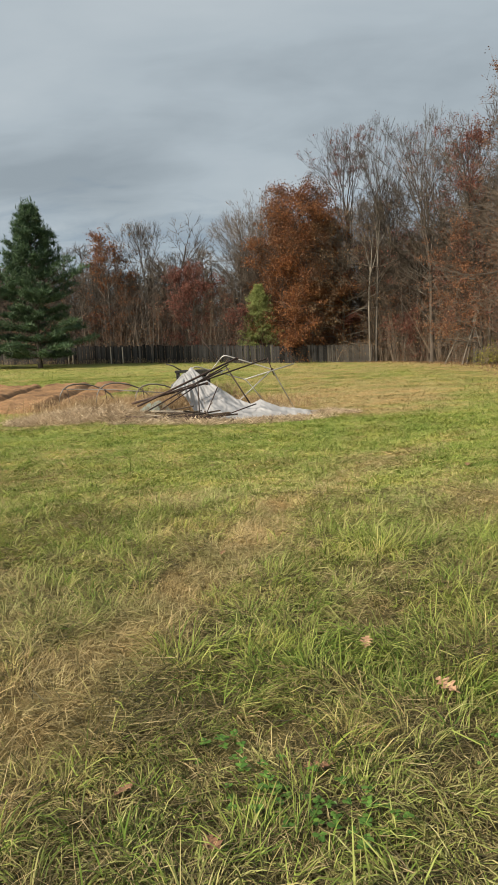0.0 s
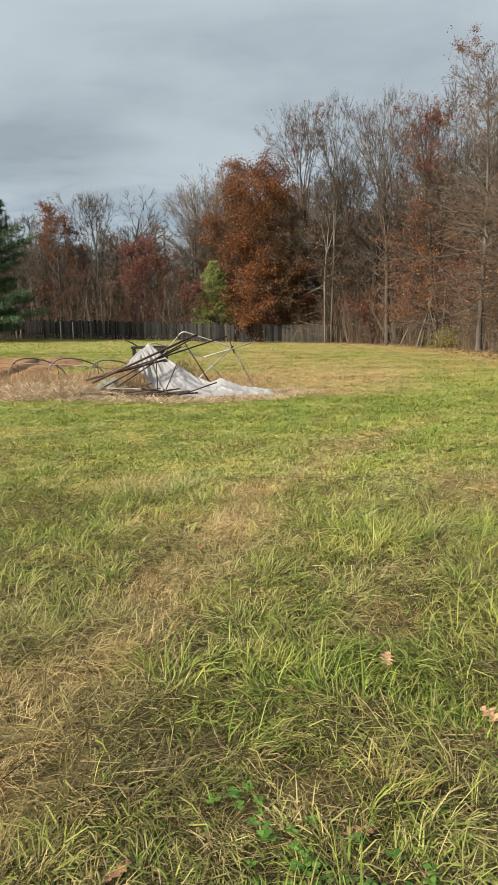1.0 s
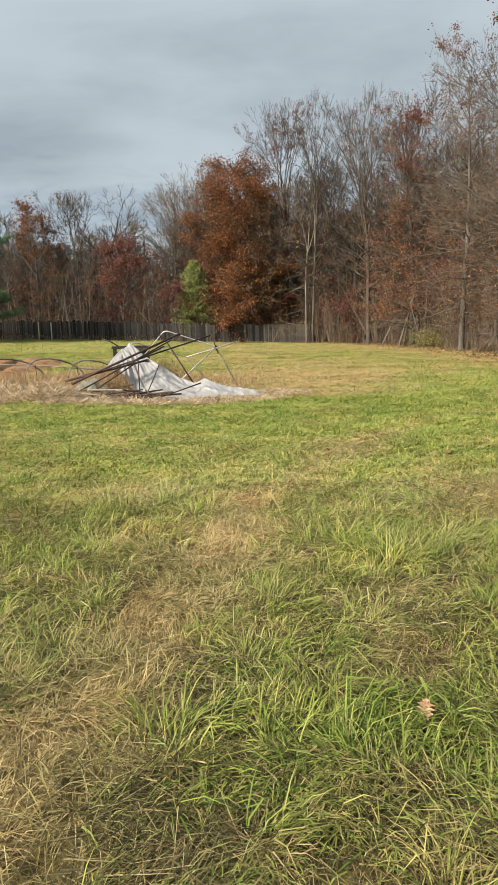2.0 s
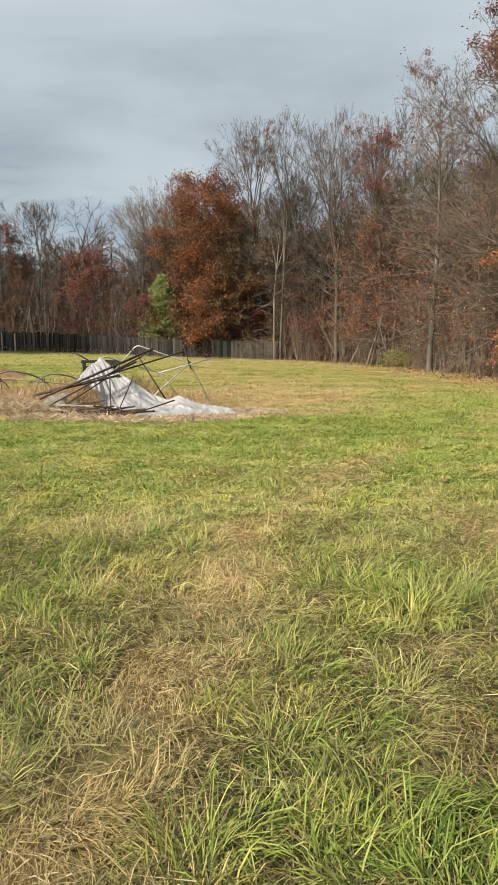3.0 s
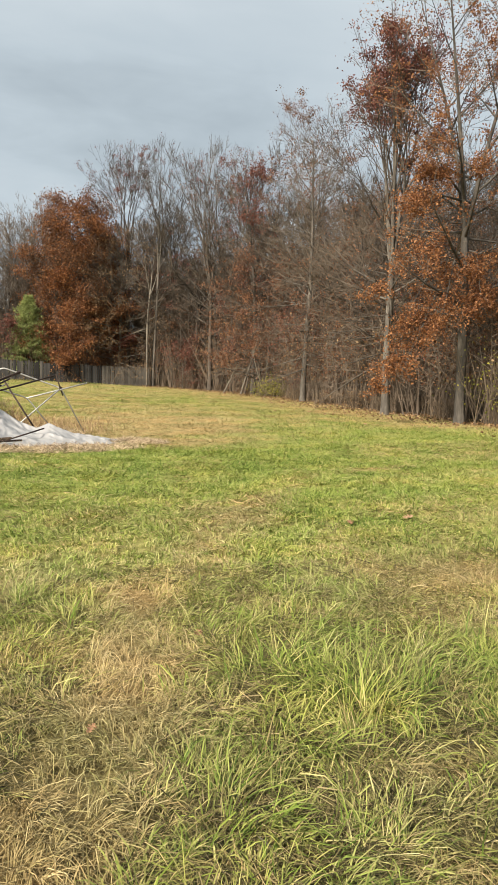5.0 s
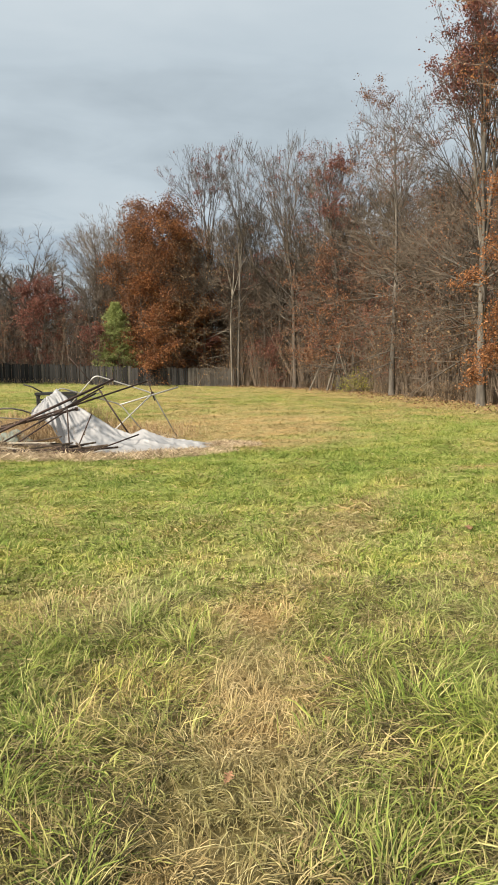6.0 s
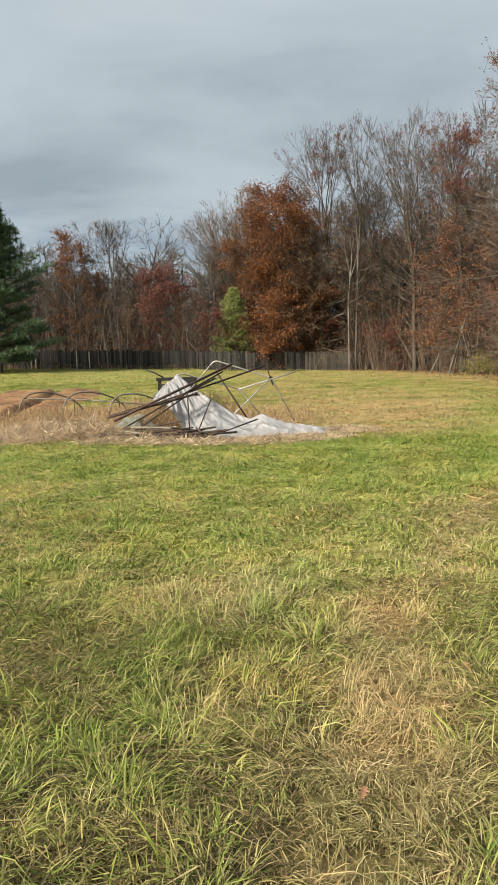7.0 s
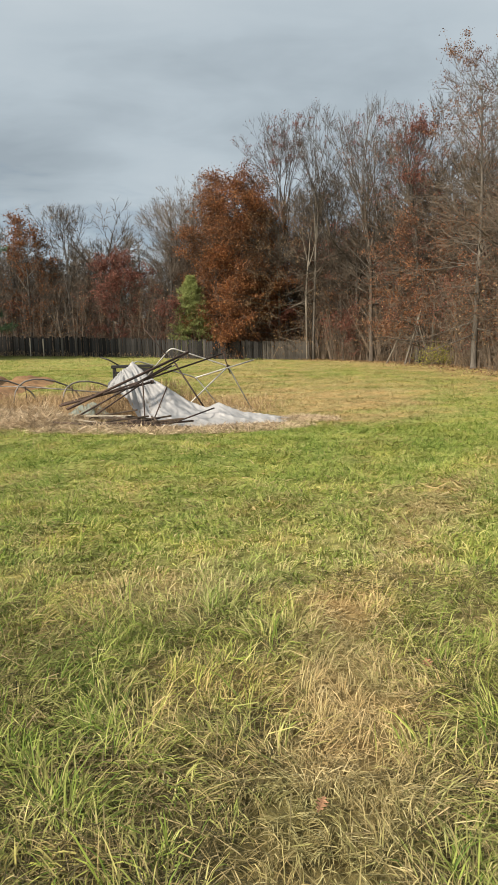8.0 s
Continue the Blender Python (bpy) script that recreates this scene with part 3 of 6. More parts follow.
def tree_thing(name, label, rng, grown, bark, twig_mat, leaves=0, leaf_size=0.13, leaf_mat=None, spread=0.3, twig_w=0.018, keep=None, category="tree", clump=12, patchy=1.4, sides=5, light=False, bunch=1, outer=0.0):
    trunk, fine, tw, tips, heavy_from = grown
    ob = thing(name, label, category)
    v, f = tubes(trunk, sides)
    part("trunk", mesh_of("trunk", v, [f], bark, True), bark, ob, "bare trunk and limbs")
    v, f = ribbons(rng, fine) if light else tubes(fine, 3)
    s, t = slivers(rng, *tw[:2], tw[2], np.full(len(tw[2]), twig_w))
    part("twig_spray", mesh_of("twig_spray", np.concatenate([v, s]), [f, t + len(v)], twig_mat), twig_mat, ob, kind="stuff")
    if leaves:
        ok = np.full(len(tips), True) if keep is None else keep(tips)
        weight = np.repeat(rng.exponential(size=len(tips) // clump + 1) ** patchy, clump)[: len(tips)]
        if heavy_from is not None:
            weight[heavy_from:] = 5.0
            ok[heavy_from:] = True
        pool, weight = tips[ok], weight[ok]
        weight = weight * (0.2 + np.hypot(pool[:, 0], pool[:, 1]) / 3) ** outer
        sprays = np.repeat(rng.choice(len(pool), leaves // bunch, p=weight / weight.sum()), bunch)
        places = pool[sprays] + rng.normal(size=(len(sprays), 3)) * (spread, spread, spread * 0.7)
        part("crown", leaf_mesh("crown", rng, places, leaf_size, leaf_mat), leaf_mat, ob, "dry autumn leaves")
    return ob


def stand(ob, x, y, turn=0.0, size=1.0, tall=None):
    """Sets a thing on the ground."""
    ob.matrix_basis = pose(x, y, float(lie(x, y)) - 0.02, 0, 0, turn) @ Matrix.Diagonal((size, size, tall or size, 1))
    return ob


def copy_at(ob, x, y, turn, size, tall=None):
    c = copy_thing(ob, Matrix.Identity(4))
    c.matrix_basis = pose(x, y, float(lie(x, y)) - 0.02, 0, 0, turn) @ Matrix.Diagonal((size, size, tall or size, 1))
    return c


def round_crown(s):
    return 0.45 + 0.9 * math.sin(math.pi * min(1, 0.18 + 0.8 * s)) * (1.1 - 0.55 * s)


def vase_crown(s):
    return 0.75 + 0.35 * s - 0.75 * s * s


def cone_crown(s):
    return 1.15 - 0.95 * s


rng = np.random.default_rng(7)

# the trees that stand out, one by one
orange_oak = tree_thing("oak_tree", "dense oak with rust-orange leaves down to the ground behind the fence", rng,
    grow(rng, 15.1, 0.24, 0.04, 76, 3.45, lambda s: 1.0 + 0.12 * math.sin(math.pi * s) - 0.60 * s ** 3, 92, 42, 8, 5, 2, 0.01, twig_len=0.6),
    BARK_DARK, TWIG, 76000, 0.150, LEAF_ORANGE, 0.34, clump=10, patchy=0.2, bunch=3, outer=0.7)
stand(orange_oak, 5.3, 67.4, 40)

def vase_tree(label, h, r, lean, seed, leaves, limbs, bole, first, spread, x, y, turn, stubs=5, twig_w=0.016, levels=6, bark=BARK_DARK):
    """A tall bare tree: a straight pole that parts into a fan of ascending limbs with fine twigs."""
    g = np.random.default_rng(seed)
    return stand(tree_thing("bare_tree", label, g, fork(g, h, r, bole, limbs, levels, spread, lean, first=first, stubs=stubs, twigs=4, sides=0.7, stout=0.8), bark, TWIG_BLACK, leaves, 0.10, LEAF_RED, 0.12, twig_w, bunch=4, keep=lambda t: t[:, 2] > h * 0.78), x, y, turn)

vase_tree("tall forked tree, bare but for withered leaves on top", 19.6, 0.17, (0.0, 0), 143, 2600, 5, 0.50, (0.12, 0.28), (0.16, 0.42), 9.5, 66.5, 10)
vase_tree("tall slender pale-trunked tree, nearly bare, beside the fence end", 18.4, 0.15, (0.0, 0), 115, 260, 4, 0.52, (0.10, 0.24), (0.16, 0.40), 11.02, 63.2, 80, bark=BARK_GREY)
vase_tree("thin pale tree beside the fence end, bare", 14.0, 0.10, (0.01, 0), 29, 0, 3, 0.55, (0.12, 0.3), (0.2, 0.45), 10.45, 62.9, 150, bark=BARK_PALE)
vase_tree("tall tree with a vase-shaped crown and few dark leaves", 18.2, 0.19, (-0.03, 0), 158, 700, 5, 0.44, (0.12, 0.25), (0.12, 0.30), 14.56, 58.0, 200)
g = np.random.default_rng(14)
stand(tree_thing("russet_tree", "tall tree with thin reddish leaves near its top", g, grow(g, 16.6, 0.2, 0.2, 34, 3.1, vase_crown, 78, 26, 7, 4, 2, slim=0.6), BARK_GREY, TWIG, 7500, 0.11, LEAF_RED, 0.16, bunch=6, keep=lambda t: (t[:, 2] > 11) | (t[:, 2] < 8.5)), 16.2, 52.0, 30)
g = np.random.default_rng(15)
stand(tree_thing("russet_tree", "tall grey-trunked pin oak with drooping twigs and sparse russet leaves", g, grow(g, 15.2, 0.185, 0.14, 64, 3.5, lambda s: 1.1 - 0.55 * s, 104, 28, 7, 4, 2, 0.0, 0.04, (-0.02, 0), slim=0.4, twig_len=0.6), BARK_GREY, TWIG, 7500, 0.085, LEAF_RUSSET, 0.14, keep=lambda t: (t[:, 2] > 10.5) | (t[:, 2] < 8), bunch=6), 15.4, 40.7, 120)
g = np.random.default_rng(122)
stand(tree_thing("red_oak", "large oak keeping dark red leaves on top, pale trunk", g,
    fork(g, 14.1, 0.20, 0.42, 7, 6, (0.14, 0.36), first=(0.08, 0.27), stubs=8, twig=0.30, sides=0.8, stout=0.7),
    BARK_GREY, TWIG, 20000, 0.092, LEAF_RED, 0.15, 0.012, bunch=8, patchy=1.0, keep=lambda t: (t[:, 2] > 11.4) | ((t[:, 2] > 9.0) & (t[:, 0] > 0.5))), 13.95, 28.5, 20)
g = np.random.default_rng(30)
stand(tree_thing("pin_oak", "low pin oak with drooping bare brown twigs at the wood's edge", g,
    grow(g, 8.6, 0.10, 0.28, 60, 3.6, lambda s: 1.05 - 0.5 * s, 104, 50, 8, 5, 2, -0.004, 0.04, (-0.03, 0), 1, 0.45, (), 0.45, (0.1, 0.2), 0.5),
    BARK_GREY, TWIG, 1500, 0.09, LEAF_RUSSET, 0.14, 0.013, bunch=6), 15.2, 30.6, 60)


def amber_oak():
    """An oak whose leaves hang in separate layered sprays on long boughs."""
    g = np.random.default_rng(17)
    trunk, fine, tw, tips, _ = grow(g, 16.0, 0.19, 0.22, 34, 3.3, lambda s: 1.0 - 0.4 * s, 76, 26, 7, 5, 2, 0.02, 0.04, (-0.02, 0), 3, 0.45, (), 0.42, (0.10, 0.26), 0.7)
    ob = thing("red_oak", "large oak with layered rust-orange leaf sprays at the field edge", "tree")
    places = []
    # height on the trunk, then the spray's end and its half-width and depth
    for z0, end, wide, deep, count in ((4.4, (-3.75, -0.5, 1.05), 0.62, 0.22, 1900), (4.6, (-2.9, -0.9, 1.75), 0.60, 0.25, 1700), (5.6, (-3.0, -0.6, 2.9), 0.55, 0.22, 1500), (5.8, (-1.7, -1.1, 3.2), 0.75, 0.28, 2400),
                                       (6.0, (-0.2, -1.3, 3.7), 0.80, 0.32, 3200), (6.6, (-3.7, -0.5, 4.3), 0.70, 0.26, 1500), (6.9, (-2.2, -0.8, 5.0), 0.70, 0.26, 1300), (7.6, (-2.7, -0.6, 7.2), 0.70, 0.42, 1900),
                                       (8.4, (-1.9, -0.4, 8.4), 0.70, 0.50, 2200), (6.4, (1.8, -0.9, 4.4), 0.80, 0.40, 2400), (5.2, (2.2, -0.6, 2.6), 0.80, 0.34, 2200)):
        p, q = np.array([0.0, 0.0, z0]), np.array(end)
        knee = p + (q - p) * (0.5, 0.5, 0.12) + (0, 0, 0.1)
        for a, b, ra, rb in ((p, knee, 0.045, 0.028), (knee, q, 0.028, 0.008)):
            trunk.append((*a, *b, ra, rb))
        run = unit(q - knee)
        for k in range(26):
            f = g.uniform(0.05, 1.0)
            base = knee + (q - knee) * f
            way = unit(run * 0.5 + g.normal(size=3) * (0.8, 0.8, 0.35) + (0, 0, -0.15))
            L = wide * g.uniform(0.5, 1.2)
            fine.append((*base, *(base + way * L), 0.008, 0.003))
            m = count // 26
            s = g.uniform(0.15, 1.1, (m, 1))
            places.append(base + way * L * s + g.normal(size=(m, 3)) * (0.12, 0.12, deep * 0.35))
    v, f = tubes(trunk, 6)
    part("trunk", mesh_of("trunk", v, [f], BARK_GREY, True), BARK_GREY, ob, "grey trunk and limbs")
    v, f = tubes(fine, 3)
    sv, t = slivers(g, *tw[:2], tw[2], np.full(len(tw[2]), 0.012))
    part("twig_spray", mesh_of("twig_spray", np.concatenate([v, sv]), [f, t + len(v)], TWIG), TWIG, ob, kind="stuff")
    high = tips[tips[:, 2] > 6.5]
    weight = np.repeat(g.exponential(size=len(high) // 12 + 1) ** 1.1, 12)[: len(high)]
    picks = np.repeat(g.choice(len(high), 2000, p=weight / weight.sum()), 9)
    places.append(high[picks] + g.normal(size=(len(picks), 3)) * 0.13)
    part("crown", leaf_mesh("crown", g, np.concatenate(places), 0.082, LEAF_AMBER, 0.3), LEAF_AMBER, ob, "rust-orange autumn leaves")
    return ob


stand(amber_oak(), 14.4, 24.0)
g = np.random.default_rng(18)
stand(tree_thing("red_maple", "small bushy maple with dull red leaves behind the fence", g, grow(g, 7.6, 0.10, 0.1, 24, 2.3, round_crown, 70, 20, 5, 4, 2, 0.08, 0.07, (0, 0), 3, 0.4), BARK_GREY, TWIG, 11000, 0.14, LEAF_RED, 0.2, 0.03, patchy=0.4, bunch=4), -5.4, 68.0)
g = np.random.default_rng(19)
stand(tree_thing("red_maple", "low shrub with crimson leaves behind the fence", g, grow(g, 4.3, 0.06, 0.1, 16, 1.4, round_crown, 70, 20, 5, 4, 2, 0.08, 0.07, (0, 0), 3, 0.3), BARK_GREY, TWIG, 1500, 0.16, LEAF_RED, 0.22), -0.7, 66.2)
g = np.random.default_rng(25)
stand(tree_thing("red_maple", "low round maple with rust-red leaves at the oak's foot", g, grow(g, 6.2, 0.08, 0.08, 26, 2.3, round_crown, 80, 25, 6, 4, 2, 0.03, 0.06, (0, 0), 3, 0.4), BARK_GREY, TWIG, 12000, 0.15, LEAF_AMBER, 0.2, patchy=0.4, bunch=5), 5.7, 65.9)
for seed, h, leaves, mat, x, y in ((26, 3.6, 2200, LEAF_RED, 12.9, 60.3), (27, 9.8, 3600, LEAF_RED, 11.4, 66.8), (28, 10.8, 3800, LEAF_RED, 14.4, 64.0), (29, 6.4, 4200, LEAF_AMBER, 16.6, 53.6), (40, 5.2, 2600, LEAF_RED, 16.9, 44.6)):
    g = np.random.default_rng(seed)
    stand(tree_thing("red_maple", "young understory maple with thin rust-red leaves", g, grow(g, h, 0.012 * h, 0.25, 18, 0.26 * h, round_crown, 78, 30, 5, 4, 2, 0.02, slim=0.6), BARK_PALE, TWIG_PALE, leaves, 0.12, mat, 0.2, patchy=0.9, bunch=6, light=True), x, y)
g = np.random.default_rng(21)
stand(tree_thing("brown_oak", "twiggy oak with withered brown leaves beside the fence end", g, grow(g, 12.5, 0.17, 0.08, 52, 3.6, round_crown, 92, 35, 9, 5, 2, 0.005, slim=0.5), BARK_PALE, TWIG_PALE, 7500, 0.12, LEAF_BROWN, 0.2, patchy=0.7, bunch=4), 8.6, 66.0, 15)
g = np.random.default_rng(22)
stand(tree_thing("brown_oak", "young oak dense with withered russet leaves in the understory", g, grow(g, 9.2, 0.13, 0.12, 40, 3.0, round_crown, 90, 35, 8, 4, 2, 0.0, slim=0.6), BARK_GREY, TWIG, 10000, 0.12, LEAF_RUSSET, 0.16, patchy=0.6, bunch=6, keep=lambda t: t[:, 2] > 2.2), 16.3, 50.8, 15)
g = np.random.default_rng(23)
stand(tree_thing("brown_oak", "twiggy pin oak with drooping branches and few russet leaves", g, grow(g, 10.5, 0.16, 0.08, 46, 3.4, round_crown, 98, 35, 8, 4, 2, 0.0), BARK_GREY, TWIG, 3000, 0.11, LEAF_RUSSET, 0.15, patchy=1.1, bunch=5), 19.5, 37.5, 15)
g = np.random.default_rng(20)
stand(tree_thing("maple_tree", "maple with orange-red leaves behind the fence", g, grow(g, 11.2, 0.15, 0.2, 26, 2.6, round_crown, 70, 20, 6, 5, 2), BARK_GREY, TWIG, 9000, 0.15, LEAF_ORANGE, 0.22, 0.03, patchy=0.6, bunch=4), -13.6, 72.0)

# woodland trees, built once and set out along the edge and behind
def wood_tree(name, label, seed, h, r, clear, boughs, reach, crown, leaves, leaf_mat, bark, twig_mat, forks=1, subs=8, subs2=4, size=0.13, keep=None, tw=2, high=26, fork_at=0.45):
    g = np.random.default_rng(seed)
    return tree_thing(name, label, g, grow(g, h, r, clear, boughs, reach, crown, 60, high, subs, subs2, tw, 0.015, 0.05, (0, 0), forks, 0.55, (), fork_at, (0.16, 0.34), 0.8), bark, twig_mat, leaves, size, leaf_mat, 0.2, 0.024, keep, light=True, bunch=3)

def wood_fork(label, seed, h, r, bole, limbs, first, spread, bark, leaves=0, leaf_mat=None, keep=None, crook=0.05, stubs=8, stout=0.85, twig_mat=None):
    g = np.random.default_rng(seed)
    return tree_thing("bare_tree", label, g, fork(g, h, r, bole, limbs, 5, spread, first=first, crook=crook, stubs=stubs, twig=0.5, twigs=7, shrink=0.76, stout=stout), bark, twig_mat or TWIG_BLACK, leaves, 0.12, leaf_mat, 0.2, 0.022, keep, light=True, bunch=3)

bare_round = wood_fork("leafless woodland tree with a broad twiggy crown", 31, 15.0, 0.20, 0.28, 6, (0.25, 0.65), (0.2, 0.5), BARK_GREY)
bare_tall = wood_fork("slender leafless tree in the wood", 32, 16.0, 0.16, 0.45, 4, (0.12, 0.34), (0.16, 0.42), BARK_GREY)
bare_dark = wood_fork("leafless oak with dark crooked limbs", 33, 14.5, 0.26, 0.50, 5, (0.5, 1.0), (0.3, 0.7), BARK_DARK, crook=0.12, stout=1.5, twig_mat=TWIG_DARK)
wood_leafy = wood_tree("russet_tree", "woodland tree with thin withered brown leaves", 34, 14.5, 0.18, 0.2, 24, 3.2, round_crown, 2600, LEAF_RUSSET, BARK_GREY, TWIG, 3)
wood_red = wood_tree("russet_tree", "woodland tree with scattered dark red leaves", 35, 13.0, 0.15, 0.15, 24, 2.8, round_crown, 2300, LEAF_RUSSET, BARK_DARK, TWIG, 4, fork_at=0.3)
wood_tip = wood_fork("tall woodland tree with a few brown leaves on top", 36, 16.0, 0.18, 0.4, 5, (0.15, 0.4), (0.18, 0.45), BARK_GREY, 700, LEAF_BROWN, lambda t: t[:, 2] > 11.5)
stand(bare_round, -17.9, 75.0, 0, 0.86)
g = np.random.default_rng(24)
stand(tree_thing("bare_tree", "broad leafless tree with a dense fan of pale ascending twigs", g,
    fork(g, 14.9, 0.26, 0.18, 13, 6, (0.14, 0.40), first=(0.15, 0.68), stubs=6, sides=1.5, shrink=0.78, twig=0.42, twigs=6, stout=0.75), BARK_GREY, TWIG, 0, twig_w=0.025), 2.1, 74.0, 0)
stand(bare_tall, -29.0, 74.0, 50, 0.85)
stand(bare_dark, -7.5, 78.0, 0, 1.0)
stand(wood_tip, -9.9, 72.0, 0, 0.89)
stand(wood_leafy, 18.5, 47.0, 60, 1.05)
stand(wood_red, 18.2, 36.0, 10, 0.85)

def young_tree(seed, h, leaves, mat):
    g = np.random.default_rng(seed)
    return tree_thing("sapling", "thin pole-like young tree in the understory", g, grow(g, h, 0.055, 0.25, 12, 1.2, cone_crown, 60, 25, 2, 2, 2, 0.06, 0.06, (g.normal() * 0.06, g.normal() * 0.06), 1, 0.45), BARK_GREY, TWIG, leaves, 0.13, mat, 0.22, 0.016, category="sapling", sides=3, light=True)

saplings = [stand(young_tree(41, 8.0, 0, None), 17.0, 44.0), stand(young_tree(42, 6.0, 350, LEAF_RUSSET), 16.6, 34.0), stand(young_tree(43, 9.5, 0, None), 17.6, 55.0), stand(young_tree(44, 5.0, 260, LEAF_RED), 15.6, 50.0)]

kinds = [(bare_round, 1.0), (bare_tall, 1.05), (bare_dark, 0.9), (wood_leafy, 1.0), (wood_red, 0.95), (wood_tip, 1.05), (wood_leafy, 0.8), (wood_red, 0.75)]
rng = np.random.default_rng(5)
taken = [(10.2, 60.5), (10.8, 61.2), (14.2, 58), (16.2, 52), (15.4, 40.7), (13.9, 28.5), (14.4, 24), (-5.4, 68), (5.4, 67), (0.5, 76), (-17.9, 75), (-7.5, 78), (-9.9, 72), (2.1, 74), (18.5, 47), (18.2, 36), (-14, 72), (8.6, 66.0), (16.3, 50.8), (19.5, 37.5), (16.6, 43.0), (15.6, 37.5), (14.8, 33.0)]

def scatter(count, draw, gap):
    out, tries = [], 0
    while len(out) < count and tries < count * 60:
        tries += 1
        x, y = draw()
        if all((x - a) ** 2 + (y - b) ** 2 > gap * gap for a, b in taken):
            taken.append((x, y))
            out.append((x, y))
    return out

def draw_east():
    y = rng.uniform(10, 72)
    return edge_of_wood(y) + 1.2 + 20 * rng.uniform(0, 1) ** 1.8, y

def draw_north():
    y = 67.5 + 26 * rng.uniform(0, 1) ** 1.3
    return (rng.uniform(-42, 16) if rng.uniform() < 0.8 else rng.uniform(6, 18)), y

for x, y in scatter(80, draw_east, 1.7):
    k, s = kinds[rng.integers(0, len(kinds))]
    copy_at(k, x, y, rng.uniform(0, 360), s * rng.uniform(0.85, 1.1) * float(np.interp(y, [30, 46], [0.6, 1.0])))
for x, y in scatter(84, draw_north, 2.0):
    k, s = (kinds[0], kinds[1], kinds[1], kinds[2], kinds[5], kinds[5], kinds[3], kinds[7])[rng.integers(0, 8)]
    low = 0.58 if x < -2 else 0.76 if x < 5 else 0.95
    copy_at(k, x, y, rng.uniform(0, 360), s * low * rng.uniform(0.85, 1.1))
for x, y in scatter(90, lambda: (lambda y: (edge_of_wood(y) + 0.8 + 9 * rng.uniform(0, 1) ** 1.6, y))(rng.uniform(12, 66)), 0.6):
    copy_at(saplings[rng.integers(0, 4)], x, y, rng.uniform(0, 360), rng.uniform(0.7, 1.25))
for x, y in scatter(60, lambda: (rng.uniform(-36, 12), rng.uniform(65.3, 78)), 0.7):
    copy_at(saplings[rng.integers(0, 4)], x, y, rng.uniform(0, 360), rng.uniform(0.7, 1.2))


# dead poles leaning at the wood's edge
def leaning_pole(x, y, top, r, seed, label):
    g = np.random.default_rng(seed)
    ob = thing("dead_tree", label, "dead tree")
    top = np.array(top)
    L = float(np.linalg.norm(top))
    p, w, rr = stem(g, (0, 0, -0.1), top / L, L, r, 5, 0.035, 0.0, 0.55)
    segs = [(*a, *b, ra, rb) for a, b, ra, rb in zip(p, p[1:], rr, rr[1:])]
    for k in (2, 3, 4):
        d = aside(g, w[k], radians(g.uniform(35, 70)), g.uniform(0, 6.28))
        segs.append((*p[k], *(p[k] + d * g.uniform(0.4, 1.3)), rr[k] * 0.4, 0.012))
    v, f = tubes(segs, 6)
    part("trunk", mesh_of("trunk", v, [f], BARK_PALE, True), BARK_PALE, ob)
    stand(ob, x, y)


for k, (x, y, top, r) in enumerate(((14.6, 50.0, (1.25, 0.3, 4.1), 0.085), (13.9, 52.0, (1.5, 0.4, 2.6), 0.06), (15.1, 50.6, (0.7, 0.2, 3.4), 0.05), (15.9, 48.5, (-0.9, 0.5, 3.2), 0.05))):
    leaning_pole(x, y, top, r, 500 + k, "pale dead pole leaning among the trees")
leaning_pole(16.35, 49.6, (0.05, 0.0, 4.2), 0.14, 505, "broken-off pale snag with a stub limb")


# the depth of the wood, too far in to tell single trees apart
def far_wood():
    g = np.random.default_rng(61)
    trunks, p, d, ln = [], [], [], []
    for k in range(840):
        if k % 5 < 2:
            y = g.uniform(8, 80)
            x = edge_of_wood(y) + g.uniform(9, 45)
        else:
            x, y = g.uniform(-75, 40), g.uniform(80, 115)
        h = g.uniform(10, 15.5) * (0.8 if y < 45 else 1.0) * (1.12 if x > 6 and y > 60 else 0.79 if x < 3 else 1.0)
        z = float(lie(x, y))
        top = np.array([x + g.normal() * 0.5, y + g.normal() * 0.5, z + h])
        base = np.array([x, y, z - 0.1])
        r = g.uniform(0.07, 0.2)
        trunks.append((*base, *top, r, 0.03))
        n = 210
        s = g.uniform(0.05, 1.0, n)
        at = base + (top - base) * s[:, None]
        a = g.uniform(0, 6.28, n)
        out = np.stack([np.cos(a), np.sin(a), g.uniform(0.1, 1.3, n)], 1)
        out = unit(out)
        L = g.uniform(0.4, 2.9, n) * (1.25 - 0.7 * s)
        p.append(at), d.append(out), ln.append(L)
        m = 200
        pick = g.integers(0, n, m)
        p.append(at[pick] + out[pick] * L[pick, None] * g.uniform(0.3, 0.9, (m, 1)))
        d.append(unit(out[pick] + g.normal(size=(m, 3)) * 0.6))
        ln.append(g.uniform(0.5, 1.3, m))
    v, f = tubes(trunks, 4)
    p, d, ln = np.concatenate(p), np.concatenate(d), np.concatenate(ln)
    s, t = slivers(g, p, d, ln, np.full(len(ln), 0.075))
    me = mesh_of("far_wood", np.concatenate([v, s]), [f, t + len(v)], TWIG_DARK)
    tagged(new("far_wood", me), "depth of leafless woodland, grey-brown trunks and twigs", "woods", kind="stuff")


far_wood()


